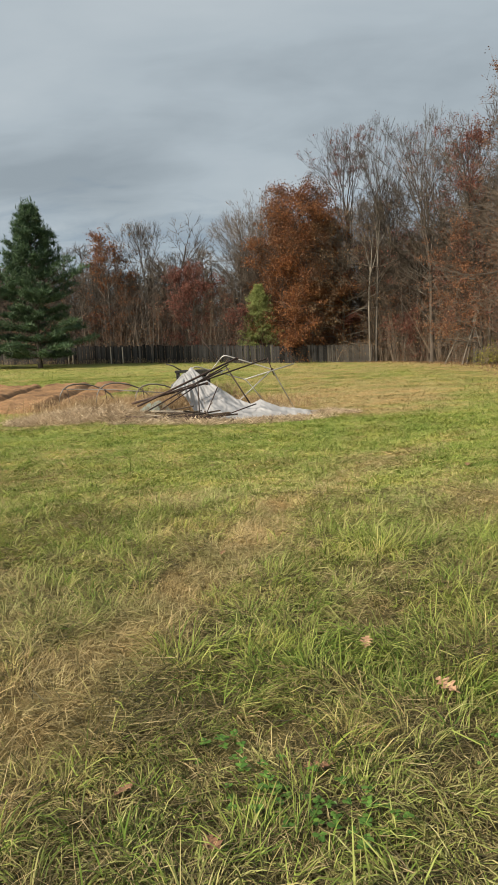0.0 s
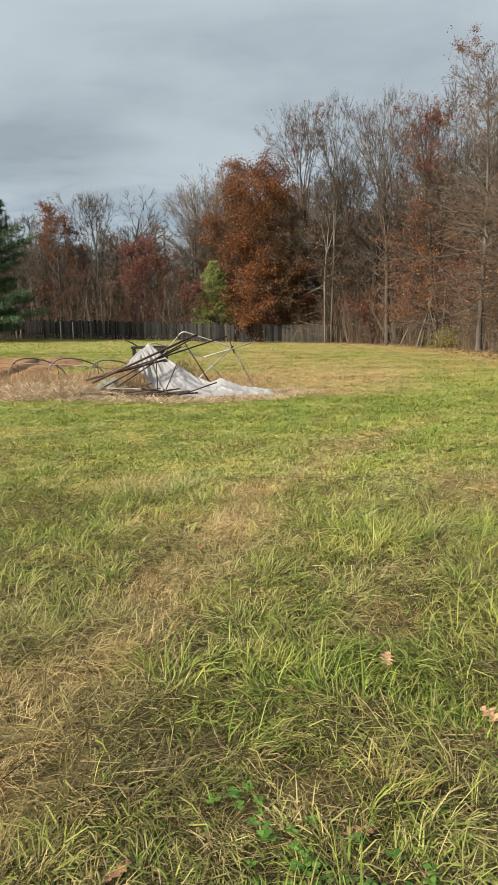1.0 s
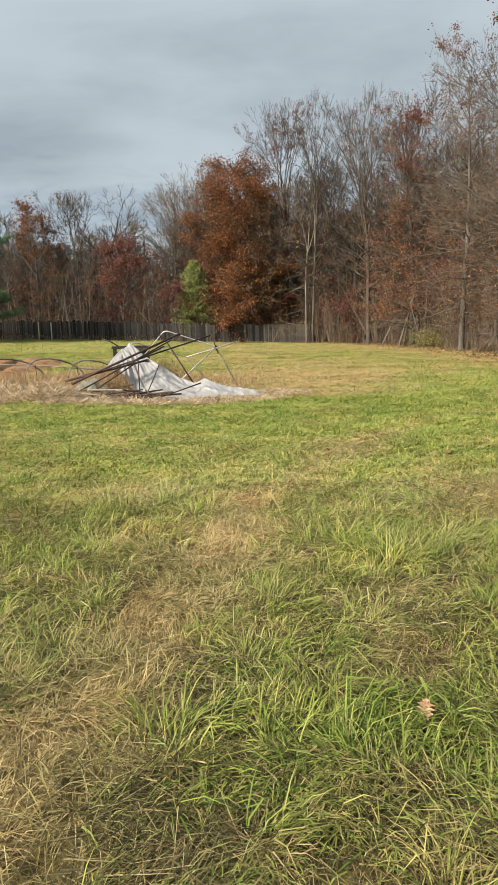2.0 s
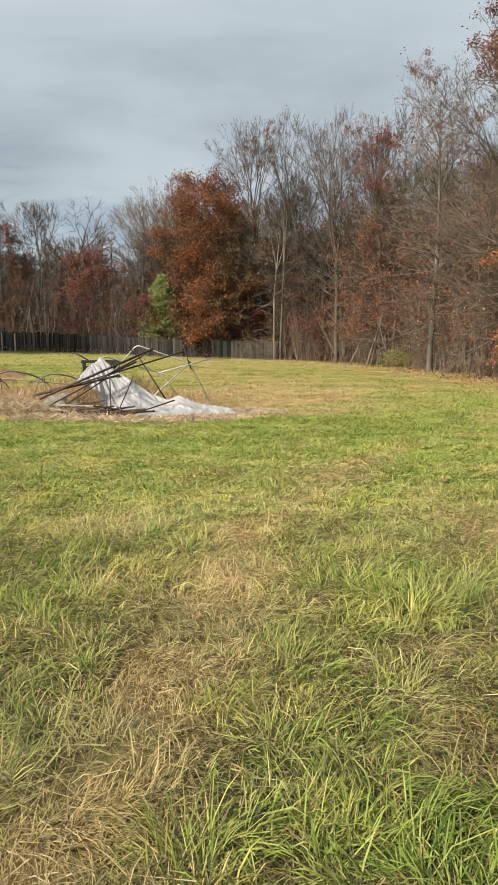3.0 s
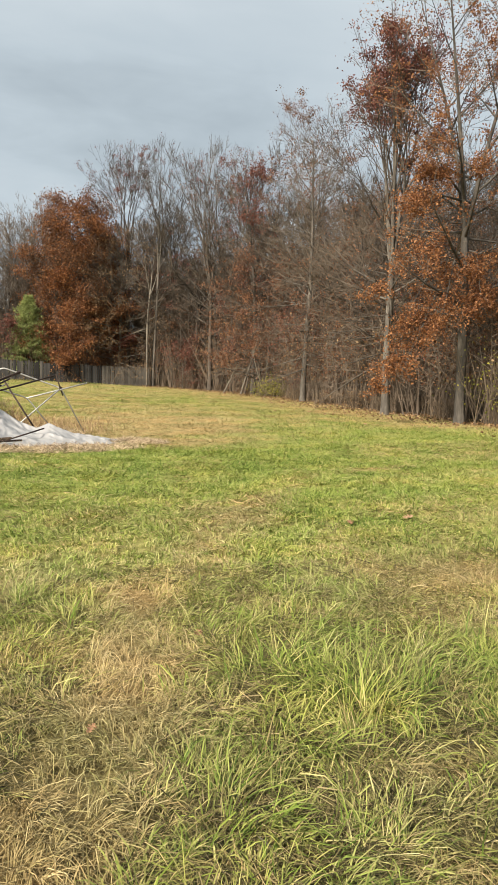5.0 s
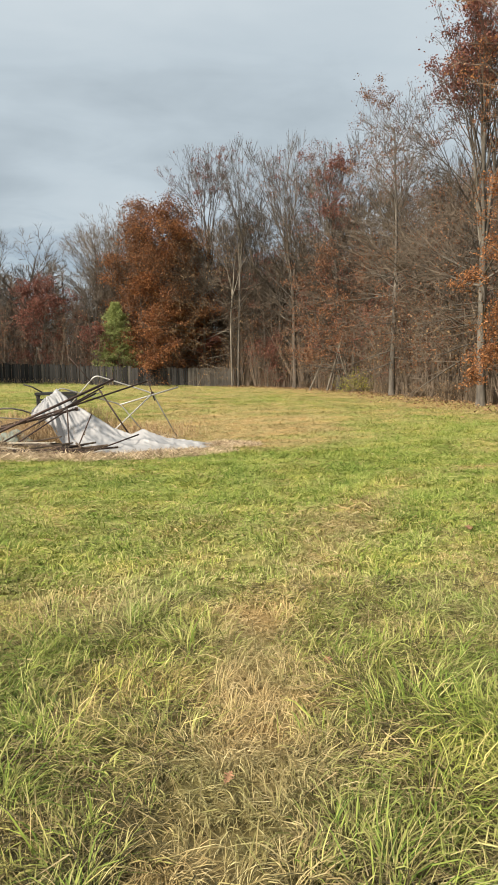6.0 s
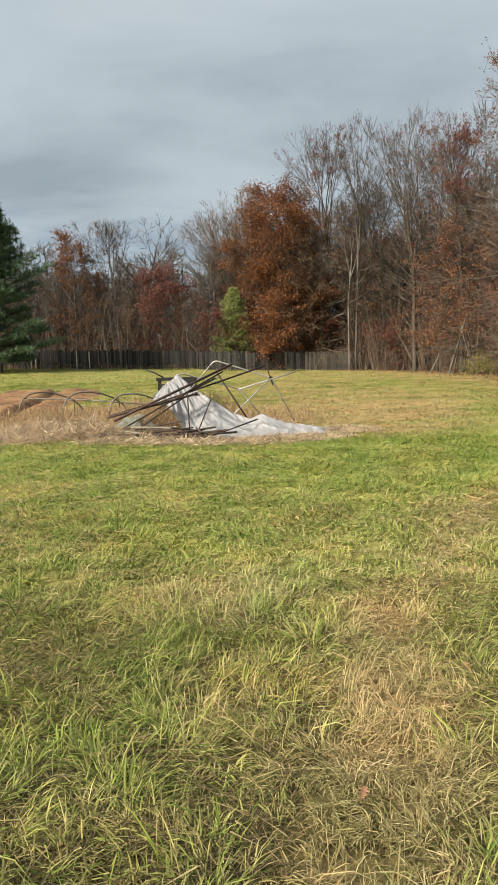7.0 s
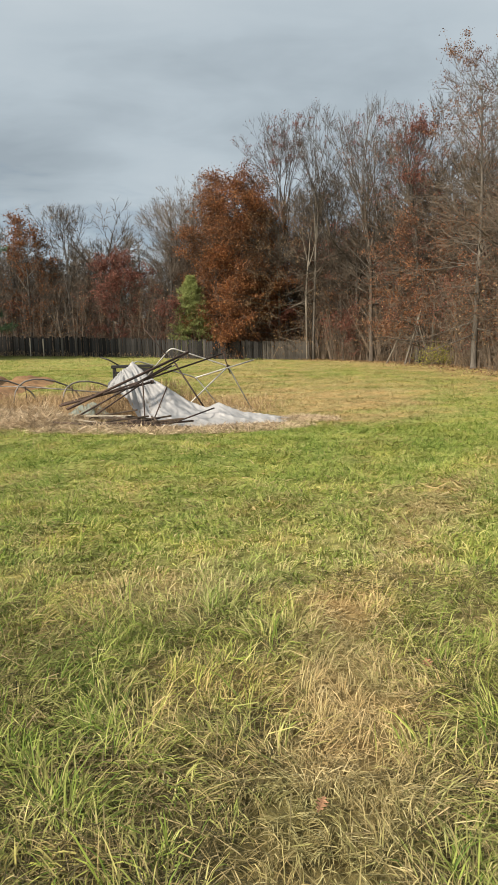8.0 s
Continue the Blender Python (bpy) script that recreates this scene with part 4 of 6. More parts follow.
# undergrowth between the trunks, too tangled to tell stem from stem
def undergrowth():
    g = np.random.default_rng(66)
    n = 2300
    east = g.uniform(0, 1, n) < 0.74
    y = np.where(east, g.uniform(12, 66, n), 65.2 + 14 * g.uniform(0, 1, n) ** 1.3)
    x = np.where(east, edge_of_wood(y) + 0.1 + 11 * g.uniform(0, 1, n) ** 1.9, g.uniform(-40, 14, n))
    h = g.uniform(1.5, 6.5, n)
    base = np.stack([x, y, lie(x, y) - 0.05], 1)
    way = unit(np.stack([g.normal(size=n) * 0.16, g.normal(size=n) * 0.16, np.ones(n)], 1))
    top = base + way * h[:, None]
    v, f = tubes(np.concatenate([base, top, g.uniform(0.014, 0.04, (n, 1)), np.full((n, 1), 0.006)], 1), 3)
    k = 15
    s = g.uniform(0.3, 1.0, (n, k, 1))
    p = (base[:, None] + (top - base)[:, None] * s).reshape(-1, 3)
    d = unit(np.repeat(way, k, 0) * 0.6 + g.normal(size=(n * k, 3)) * 0.55)
    L = g.uniform(0.25, 1.5, n * k)
    sv, sf = slivers(g, p, d, L, np.full(n * k, 0.020))
    me = mesh_of("undergrowth", np.concatenate([v, sv]), [f, sf + len(v)], TWIG_PALE)
    tagged(new("undergrowth", me), "tangle of thin grey-brown stems under the trees", "undergrowth", kind="stuff")
    m = 42000
    pick = g.integers(0, n * k, m)
    spots = p[pick] + d[pick] * L[pick, None] * g.uniform(0.3, 1.0, (m, 1)) + g.normal(size=(m, 3)) * 0.18
    spots = spots[spots[:, 2] > 1.3]
    m = len(spots)
    drift = bumps(spots[:, 0], spots[:, 1] + spots[:, 2], 0.9) + g.normal(size=m) * 0.5
    for name, mat, ok in (("russet", LEAF_RUSSET, drift > 0.25), ("brown", LEAF_BROWN, drift <= 0.25)):
        me = leaf_mesh("undergrowth_leaves", g, spots[ok], 0.13, mat)
        tagged(new("undergrowth_leaves", me), f"withered {name} leaves on the undergrowth of the wood", "leaves", kind="stuff")


undergrowth()


# brush and dead weeds along the foot of the wood
def brush_bush(name, label, seed, h, n, mat, leaves, leaf_mat):
    g = np.random.default_rng(seed)
    ob = thing(name, label, "bush")
    a, tilt = g.uniform(0, 6.28, n), np.abs(g.normal(size=n)) * 0.42
    d = np.stack([np.cos(a) * np.sin(tilt), np.sin(a) * np.sin(tilt), np.cos(tilt)], 1)
    p = np.stack([g.normal(size=n) * 0.35, g.normal(size=n) * 0.35, np.full(n, -0.05)], 1)
    L = h * g.uniform(0.5, 1.15, n)
    q = p + d * L[:, None] * g.uniform(0.3, 0.9, (n, 1))
    p2 = np.repeat(p + d * L[:, None] * 0.55, 3, 0)
    d2 = unit(np.repeat(d, 3, 0) + g.normal(size=(n * 3, 3)) * 0.55)
    P, D = np.concatenate([p, p2]), np.concatenate([d, d2])
    LL = np.concatenate([L, np.repeat(L, 3) * g.uniform(0.25, 0.55, n * 3)])
    v, f = slivers(g, P, D, LL, np.where(np.arange(len(LL)) < n, 0.022, 0.014))
    part("stem_tangle", mesh_of("stem_tangle", v, [f], mat), mat, ob, kind="stuff")
    if leaves:
        places = q[g.integers(0, n, leaves)] + g.normal(size=(leaves, 3)) * 0.22
        places[:, 2] = np.maximum(places[:, 2], 0.05)
        part("foliage", leaf_mesh("foliage", g, places, 0.085, leaf_mat), leaf_mat, ob, kind="stuff")
    return ob


bushes = [stand(brush_bush("brush_bush", "tangled leafless brush at the wood's edge", 71, 1.3, 150, BRUSH, 0, None), 16.3, 48.5),
          stand(brush_bush("brush_bush", "brush with withered brown leaves at the wood's edge", 72, 1.1, 120, BRUSH, 260, LEAF_BROWN), 15.0, 33.0),
          stand(brush_bush("brush_bush", "thicket of dead tan weeds at the wood's edge", 73, 0.8, 260, BRUSH, 160, LEAF_BROWN), 15.3, 37.0),
          stand(brush_bush("brush_bush", "low brush with red leaves at the wood's edge", 74, 1.8, 110, BRUSH, 420, LEAF_RED), 13.2, 60.5)]
stand(brush_bush("yellow_shrub", "shrub with yellow-green leaves at the wood's edge", 75, 1.5, 160, BRUSH, 1500, LEAF_YELLOW), 15.7, 47.0, 0, 1.25, 1.0)
stand(brush_bush("yellow_shrub", "tall shrub with bright yellow-green leaves beside the oak", 76, 3.4, 60, BRUSH, 420, LEAF_YELLOW), 14.9, 22.6)
for k in range(150):
    y = rng.uniform(13, 65)
    x = edge_of_wood(y) + rng.uniform(0.2, 3.0) + (0.5 if rng.uniform() < 0.3 else 0)
    pick = (0, 0, 1, 1, 2, 2, 2, 3)[rng.integers(0, 8)]
    copy_at(bushes[pick], x, y, rng.uniform(0, 360), rng.uniform(0.6, 1.15) * (0.75 if pick == 3 else 1))
for k in range(34):
    copy_at(bushes[rng.integers(0, 4)], rng.uniform(-34, 10), rng.uniform(65.2, 69), rng.uniform(0, 360), rng.uniform(1.2, 2.2))


# leaves blown against the foot of the wood
def leaf_drift():
    g = np.random.default_rng(68)
    n = 4500
    y = g.uniform(13, 64, n)
    x = edge_of_wood(y) + 0.9 - np.abs(g.normal(size=n)) * 1.7
    me = leaf_mesh("leaf_drift", g, np.stack([x, y, lie(x, y) + g.uniform(0.02, 0.09, n)], 1), 0.12, LEAF_BROWN, 0.6)
    tagged(new("leaf_drift", me), "fallen brown leaves strewn along the wood's edge", "leaves", kind="stuff")


leaf_drift()


# ---- evergreens ----
def evergreen(name, label, seed, h, reach, step, per, tufts, mat, needle, base, w, droop, cone=0.75, wild=(0.82, 1.12), candles=0.0):
    g = np.random.default_rng(seed)
    ob = thing(name, label, "tree")
    segs = [(0, 0, -0.1, 0, 0, h * 0.5, h * 0.016, h * 0.011), (0, 0, h * 0.5, 0, 0, h, h * 0.011, 0.015)]
    P, D, L = [], [], []
    z = base
    while z < h * 0.985:
        s = (z - base) / (h - base)
        R = reach * (1 - s) ** cone * g.uniform(*wild) * min(1, 0.72 + 2 * s) + 0.14
        a0 = g.uniform(0, 6.28)
        for k in range(per):
            a = a0 + k * 6.28 / per + g.normal() * 0.25
            r = R * g.uniform(0.6, 1.12)
            rise = 0.12 + 0.75 * s + g.normal() * 0.06
            d = np.array([math.cos(a), math.sin(a), rise - droop])
            end = np.array([0, 0, z]) + d * r
            segs.append((0, 0, z, *end, 0.012 + 0.012 * r, 0.008))
            n = int(tufts * (0.16 + 1.15 * r / reach))
            f = g.uniform(0.25, 1.03, n) ** 0.7
            c = np.array([0, 0, z]) + d * r * f[:, None] + g.normal(size=(n, 3)) * (0.06 + 0.15 * r * 0.35) * (1.25, 1.25, 0.32)
            c[:, 2] += 0.12 * (f ** 2) * r * 0.25
            for q in range(8):
                P.append(c)
                D.append(unit(np.array([math.cos(a) * 0.5, math.sin(a) * 0.5, 0.55]) + g.normal(size=(n, 3)) * 0.62))
                L.append(needle * g.uniform(0.6, 1.3, n))
            if s > 0.35:
                m = int(16 * candles)
                P.append(end + np.array([[0, 0, 1.0]]) * g.uniform(0, 0.15 + 0.5 * s, (m, 1)))
                D.append(unit(np.array([0, 0, 0.9]) + g.normal(size=(m, 3)) * 0.45))
                L.append(needle * g.uniform(0.5, 0.9, m))
        z += step * (1 - 0.45 * s) * g.uniform(0.75, 1.25)
    v, f = tubes(segs, 5)
    part("trunk", mesh_of("trunk", v, [f], BARK_DARK, True), BARK_DARK, ob)
    P, D, L = np.concatenate(P), np.concatenate(D), np.concatenate(L)
    v, f = slivers(g, P, D, L, np.full(len(L), w))
    part("crown", mesh_of("crown", v, [f], mat), mat, ob, "layered green needles")
    return ob


pine = stand(evergreen("pine_tree", "tall white pine with layered dark green needles before the fence", 81, 12.7, 5.0, 0.70, 8, 88, NEEDLE, 0.36, 0.8, 0.046, 0.04, 0.85, (0.66, 1.15), 1.0), -16.86, 58.0)
copy_at(pine, -22.3, 57.4, 140, 0.87)
stand(evergreen("cedar_tree", "small yellow-green cedar behind the fence", 83, 7.0, 2.15, 0.24, 9, 26, NEEDLE_LIGHT, 0.22, 0.3, 0.035, 0.0, 0.92), 1.0, 66.3)


# ---- board fence ----
def board_mesh(g, h, w, mat):
    bm = bmesh.new()
    t = 0.011
    cut = g.uniform(-0.03, 0.03)
    front = [bm.verts.new(c) for c in ((-w / 2, -t, -0.03), (w / 2, -t, -0.03), (w / 2, -t, h - 0.03 + cut), (w / 2 - 0.03, -t, h + cut), (-w / 2 + 0.03, -t, h), (-w / 2, -t, h - 0.03))]
    back = [bm.verts.new((c.co.x, t, c.co.z)) for c in front]
    bm.faces.new(front)
    bm.faces.new(back[::-1])
    for i in range(6):
        bm.faces.new((front[i], back[i], back[(i + 1) % 6], front[(i + 1) % 6]))
    bmesh.ops.recalc_face_normals(bm, faces=bm.faces)
    me = bpy.data.meshes.new("slat")
    bm.to_mesh(me)
    bm.free()
    me.materials.append(mat)
    return me


def box_mesh(name, size, mat, bevel=0.006):
    bm = bmesh.new()
    bmesh.ops.create_cube(bm, size=1.0)
    for v in bm.verts:
        v.co = Vector((v.co.x * size[0], v.co.y * size[1], v.co.z * size[2]))
    if bevel:
        bmesh.ops.bevel(bm, geom=bm.edges[:], offset=bevel, segments=1, affect="EDGES")
    me = bpy.data.meshes.new(name)
    bm.to_mesh(me)
    bm.free()
    me.materials.append(mat)
    return me


FENCE_Y = 64.0

def make_fence():
    g = np.random.default_rng(91)
    dark = [board_mesh(g, h, w, BOARD) for h, w in ((1.54, 0.15), (1.49, 0.155), (1.58, 0.145), (1.45, 0.15))]
    pale = [board_mesh(g, h, w, BOARD_PALE) for h, w in ((1.54, 0.15), (1.50, 0.155), (1.57, 0.145))]
    post, rail = box_mesh("post", (0.1, 0.1, 1.6), BOARD, 0.01), box_mesh("rail", (2.4, 0.04, 0.09), BOARD)
    fence = thing("board_fence", "long weathered grey-brown board fence along the field's end", "fence")
    x, k = -33.0, 0
    while x < 10.72:
        z = float(lie(x, FENCE_Y))
        set_of = pale if x > 6.9 or g.uniform() < 0.04 else dark
        ob = part("slat", set_of[g.integers(0, len(set_of))], None, fence)
        gap = 0.16 if g.uniform() > 0.14 else 0.20
        ob.matrix_basis = pose(x, FENCE_Y + g.uniform(-0.012, 0.012), z + g.normal() * 0.02, 0, g.normal() * 0.8, 0)
        x += gap
    for i in range(19):
        x = -33 + i * 2.4
        z = float(lie(x, FENCE_Y))
        tilt = -math.degrees(math.atan2(float(lie(x + 2.4, FENCE_Y)) - z, 2.4))
        part("post", post, None, fence).matrix_basis = pose(x, FENCE_Y + 0.10, z + 0.72)
        if x < 8.8:
            for up in (0.38, 1.2):
                part("rail", rail, None, fence).matrix_basis = pose(x + 1.2, FENCE_Y + 0.04, float(lie(x + 1.2, FENCE_Y)) + up, 0, tilt, 0)
    for x, h in ((-16.02, 1.35), (-15.64, 0.95), (-12.26, 1.5), (-11.22, 1.45)):
        stake = box_mesh("stake", (0.09, 0.05, h), STAKE, 0.008)
        ob = part("stake", stake, None, fence, "pale bare wood stake")
        ob.matrix_basis = pose(x, FENCE_Y - 0.12, float(lie(x, FENCE_Y)) + h / 2 - 0.03, -2, g.normal() * 2, 0)


make_fence()


# ---- tilled soil bed ----
def make_soil():
    g = np.random.default_rng(101)
    xs, ys = np.linspace(-24, -2.4, 230), np.linspace(20.8, 36.4, 100)
    X, Y = np.meshgrid(xs, ys)
    x, y = X.ravel(), Y.ravel()
    inside = soil_share(x, y)
    cut = lambda at, w: np.exp(-(((x - at) / w) ** 2))
    first, second, third = -6.45 - 0.10 * (y - 22.8), -9.13 - 0.108 * (y - 26), -12.4 - 0.11 * (y - 30)
    furrow = -0.19 * cut(first, 0.17) - 0.18 * cut(second, 0.16) - 0.18 * cut(third, 0.16)
    ridge = 0.05 * cut(first - 0.36, 0.18) + 0.05 * cut(second - 0.36, 0.18) + 0.05 * cut(third - 0.36, 0.18) + 0.08 * smooth01((y - 34.2) / 0.7)
    clods = 0.025 * bumps(x, y, 5.3) + 0.014 * g.normal(size=len(x)) + 0.015 * bumps(x + 2, y, 2.4)
    z = lie(x, y) - 0.06 + inside * (0.22 + furrow + ridge + clods)
    nx, ny = len(xs), len(ys)
    i = (np.arange(ny - 1)[:, None] * nx + np.arange(nx - 1)[None]).ravel()
    keep = inside[i] + inside[i + nx + 1] > 0.02
    quads = np.stack([i, i + 1, i + nx + 1, i + nx], 1)[keep]
    me = mesh_of("tilled_soil", np.stack([x, y, z], 1), [quads], SOIL, True)
    tagged(new("tilled_soil", me), "bed of freshly turned reddish-brown soil", "soil", kind="structure")


make_soil()


# ---- the collapsed greenhouse ----
def pipe(name, points, r, mat, parent, bend=0.0, label="", sides=7):
    """A round pipe through the points; bend: how far the corners are rounded, in metres."""
    pts = [Vector(p) for p in points]
    path = [pts[0]]
    for a, b, c in zip(pts, pts[1:], pts[2:]):
        if bend:
            p, q = b + (a - b).normalized() * bend, b + (c - b).normalized() * bend
            path += [p.lerp(b, t).lerp(b.lerp(q, t), t) for t in (0, 0.25, 0.5, 0.75, 1)]
        else:
            path.append(b)
    path.append(pts[-1])
    bm = bmesh.new()
    rings = []
    for i, p in enumerate(path):
        d = (path[min(i + 1, len(path) - 1)] - path[max(i - 1, 0)]).normalized()
        u = d.cross(Vector((0.13, 0.2, 0.97)) if abs(d.z) < 0.95 else Vector((1, 0, 0))).normalized()
        w = d.cross(u)
        rings.append([bm.verts.new(p + (u * math.cos(k * 6.2832 / sides) + w * math.sin(k * 6.2832 / sides)) * r) for k in range(sides)])
    for a, b in zip(rings, rings[1:]):
        for k in range(sides):
            bm.faces.new((a[k], a[(k + 1) % sides], b[(k + 1) % sides], b[k])).smooth = True
    bm.faces.new(rings[0][::-1])
    bm.faces.new(rings[-1])
    return part(name, bm, mat, parent, label)


frame_ruin = thing("greenhouse_frame", "collapsed greenhouse frame of bent galvanised and rusted pipes", "greenhouse")
upper_hoop = pipe("hoop", [(-1.30, 20.6, 0.95), (-0.74, 20.3, 1.58), (0.61, 20.5, 1.11), (1.22, 20.6, -0.06)], 0.017, GALVANISED, frame_ruin, 0.12, "bent galvanised hoop")
pipe("hoop", [(-1.95, 19.7, 0.85), (-1.56, 20.0, 1.31), (-0.15, 21.0, 0.84), (0.45, 21.0, 0.05)], 0.016, GALVANISED, frame_ruin, 0.14, "bent galvanised hoop")
for a, b, r, m in (((-2.80, 17.51, 0.42), (-0.35, 19.12, 1.47), 0.034, RUSTED),
                   ((-2.99, 17.79, 0.47), (-1.14, 18.17, 0.88), 0.030, RUSTED),
                   ((-2.61, 17.51, 0.27), (-0.57, 18.74, 1.32), 0.022, RUSTED),
                   ((-2.37, 17.41, 0.22), (-1.35, 18.17, 0.85), 0.020, RUSTED),
                   ((-3.12, 19.0, 0.43), (-1.60, 19.7, 0.80), 0.022, RUSTED),
                   ((-2.12, 17.89, 0.68), (0.43, 19.60, 1.41), 0.024, RUSTED),
                   ((-0.20, 20.2, 0.86), (1.25, 20.6, 1.24), 0.022, GALVANISED),
                   ((-0.71, 20.0, 1.31), (-0.04, 19.2, 0.22), 0.024, RUSTED),
                   ((0.58, 20.4, 1.08), (-0.45, 19.4, 0.24), 0.020, GALVANISED),
                   ((0.49, 20.4, 1.44), (0.66, 20.5, 0.92), 0.016, RUSTED),
                   ((-1.32, 17.81, 0.91), (-1.29, 17.41, 0.11), 0.018, RUSTED),
                   ((-0.84, 17.79, 0.78), (-1.14, 17.22, 0.12), 0.016, RUSTED),
                   ((-1.26, 19.0, 0.86), (-0.16, 19.3, 0.16), 0.014, RUSTED),
                   ((-1.15, 19.3, 0.98), (-0.60, 20.0, 1.20), 0.016, GALVANISED),
                   ((-1.64, 17.98, 0.76), (-0.74, 18.84, 1.18), 0.024, RUSTED),
                   ((-1.35, 20.3, 2.05), (-0.80, 20.25, 1.36), 0.014, RUSTED)):
    pipe("pole", [a, b], r * 0.82, m, frame_ruin, label="rusted pole" if m is RUSTED else "galvanised pole")
for c, tilt in (((0.61, 20.5, 1.11), 30), ((-0.36, 20.0, 1.46), -20), ((-1.17, 19.0, 0.85), 10)):
    ob = part("clamp", box_mesh("clamp", (0.08, 0.07, 0.06), RUSTED, 0.012), None, upper_hoop, "rusted pipe clamp")
    ob.matrix_basis = pose(*c, 20, tilt, 0)

tagged(pipe("metal_pole", [(-0.85, 17.3, 0.06), (0.10, 17.75, 0.33)], 0.015, RUSTED, None), "rusted pole lying across the plastic sheet", "pole")

for a, b in (((-2.7, 17.35, 0.16), (-1.0, 16.75, 0.15)), ((-2.3, 16.8, 0.20), (-0.75, 17.0, 0.14)), ((-1.9, 17.45, 0.24), (-0.9, 16.6, 0.11)), ((-1.6, 16.75, 0.12), (-0.35, 16.95, 0.16)),
             ((-2.1, 16.7, 0.10), (-1.0, 17.1, 0.22)), ((-3.0, 17.0, 0.22), (-1.8, 16.75, 0.14))):
    tagged(pipe("metal_pole", [a, b], 0.020, RUSTED, None), "dark rusted pole lying in the straw", "pole")

# low hoops and their ridge pipe
RUSTED_PALE = surface("dull_grey_pipe", [(0.3, (0.10, 0.088, 0.078)), (0.7, (0.26, 0.24, 0.22))], 6.0, 0.6, 0.2, relief=0.3, depth=0.003, vary=0.15)
tunnel = thing("low_tunnel_frame", "low row-cover frame of thin metal hoops in dead weeds", "hoop frame")
def low_hoop(x, y, h, w, turn):
    c, s = math.cos(radians(turn)), math.sin(radians(turn))
    z0 = float(lie(x, y)) - 0.05
    pts = []
    for u, v in ((0, 0), (0.01, 0.4), (0.04, 0.68), (0.09, 0.84), (0.17, 0.95), (0.28, 1.0), (0.42, 0.99), (0.58, 0.92), (0.74, 0.79), (0.88, 0.58), (0.97, 0.3), (1.0, 0)):
        pts.append((x + u * w * c, y + u * w * s, z0 + h * v))
    pipe("hoop", pts, 0.020, RUSTED_PALE, tunnel)
low_hoop(-5.66, 21.0, 0.86, 1.80, 30)
low_hoop(-4.47, 20.5, 0.86, 1.80, 30)
low_hoop(-3.28, 20.0, 0.80, 1.65, 30)
pipe("ridge_pipe", [(-5.52, 21.15, 0.80), (-4.0, 20.6, 0.74), (-1.88, 19.8, 0.56)], 0.016, RUSTED_PALE, tunnel, label="long galvanised ridge pipe")
for x, y in ((-5.4, 21.13), (-4.2, 20.66), (-3.05, 20.2)):
    pipe("prop", [(x, y, 0.76), (x + 0.05, y + 0.03, -0.05)], 0.010, RUSTED, tunnel)


# the torn plastic sheet that came down with it
def make_sheet():
    nu, nv = 210, 70
    u, v = np.meshgrid(np.linspace(0, 1, nu), np.linspace(0, 1, nv))
    u, v = u.ravel(), v.ravel()
    x = -2.12 + 3.74 * u
    at = lambda *pairs: np.interp(x, [p[0] for p in pairs], [p[1] for p in pairs])
    crest = at((-2.12, 0.80), (-1.85, 1.05), (-1.60, 1.26), (-1.42, 1.10), (-1.2, 0.90), (-0.8, 0.68), (-0.36, 0.40), (-0.05, 0.27), (0.22, 0.38), (0.45, 0.28), (0.7, 0.17), (1.2, 0.13), (1.62, 0.06))
    hem = at((-2.12, 0.66), (-1.85, 0.66), (-1.66, 0.52), (-1.40, 0.10), (-1.25, 0.02), (1.62, 0.0))
    front = at((-2.12, 18.75), (-1.7, 18.3), (-1.3, 17.55), (-0.6, 17.25), (0.3, 17.05), (1.0, 17.25), (1.62, 17.4))
    top = at((-2.12, 19.1), (-1.6, 19.5), (-1.2, 19.2), (-0.8, 18.8), (-0.3, 18.6), (0.3, 18.1), (0.8, 17.9), (1.62, 17.7))
    back = top + at((-2.12, 0.2), (-1.2, 0.5), (0.2, 0.6), (1.62, 0.3))
    s = np.clip(v / 0.68, 0, 1)
    r = np.clip((v - 0.68) / 0.32, 0, 1)
    y = front + (top - front) * s + (back - top) * r
    belly = (s ** 1.35) * (1 - r) + 0.0
    z = hem + (crest - hem) * belly * (1 - r ** 1.5)
    # creases fan out from the peak that the frame holds up
    crease = lambda a, b, k: 1 - 2 * np.abs(lattice_noise(a * k, b * k))
    fan, run = np.arctan2(1.12 - s, x + 1.85), np.hypot(1.12 - s, x + 1.85)
    fold = 0.018 * crease(fan * 1.5, run * 0.30 + 3, 4.0) + 0.011 * crease(fan * 1.7 + 5, run * 0.45, 8.0) + 0.007 * crease(x * 0.9 + 3, s * 1.1 + 0.5 * x, 9.0)
    calm = np.clip(s * 4, 0.25, 1)
    rag = 0.05 * np.sin(x * 8.3) + 0.03 * np.sin(x * 21 + 1)
    y = y - fold * 1.7 * calm + rag * (1 - s)
    z = np.maximum(z + fold * 1.3 * calm, 0.012 + 0.02 * np.abs(np.sin(17 * x + 5 * v))) + lie(x, y) * 0.6
    i = (np.arange(nv - 1)[:, None] * nu + np.arange(nu - 1)[None]).ravel()
    quads = np.stack([i, i + 1, i + nu + 1, i + nu], 1)
    me = mesh_of("plastic_sheet", np.stack([x, y, z], 1), [quads], PLASTIC, True)
    tagged(new("plastic_sheet", me), "torn milky white plastic film draped over the fallen frame", "plastic sheet")


make_sheet()

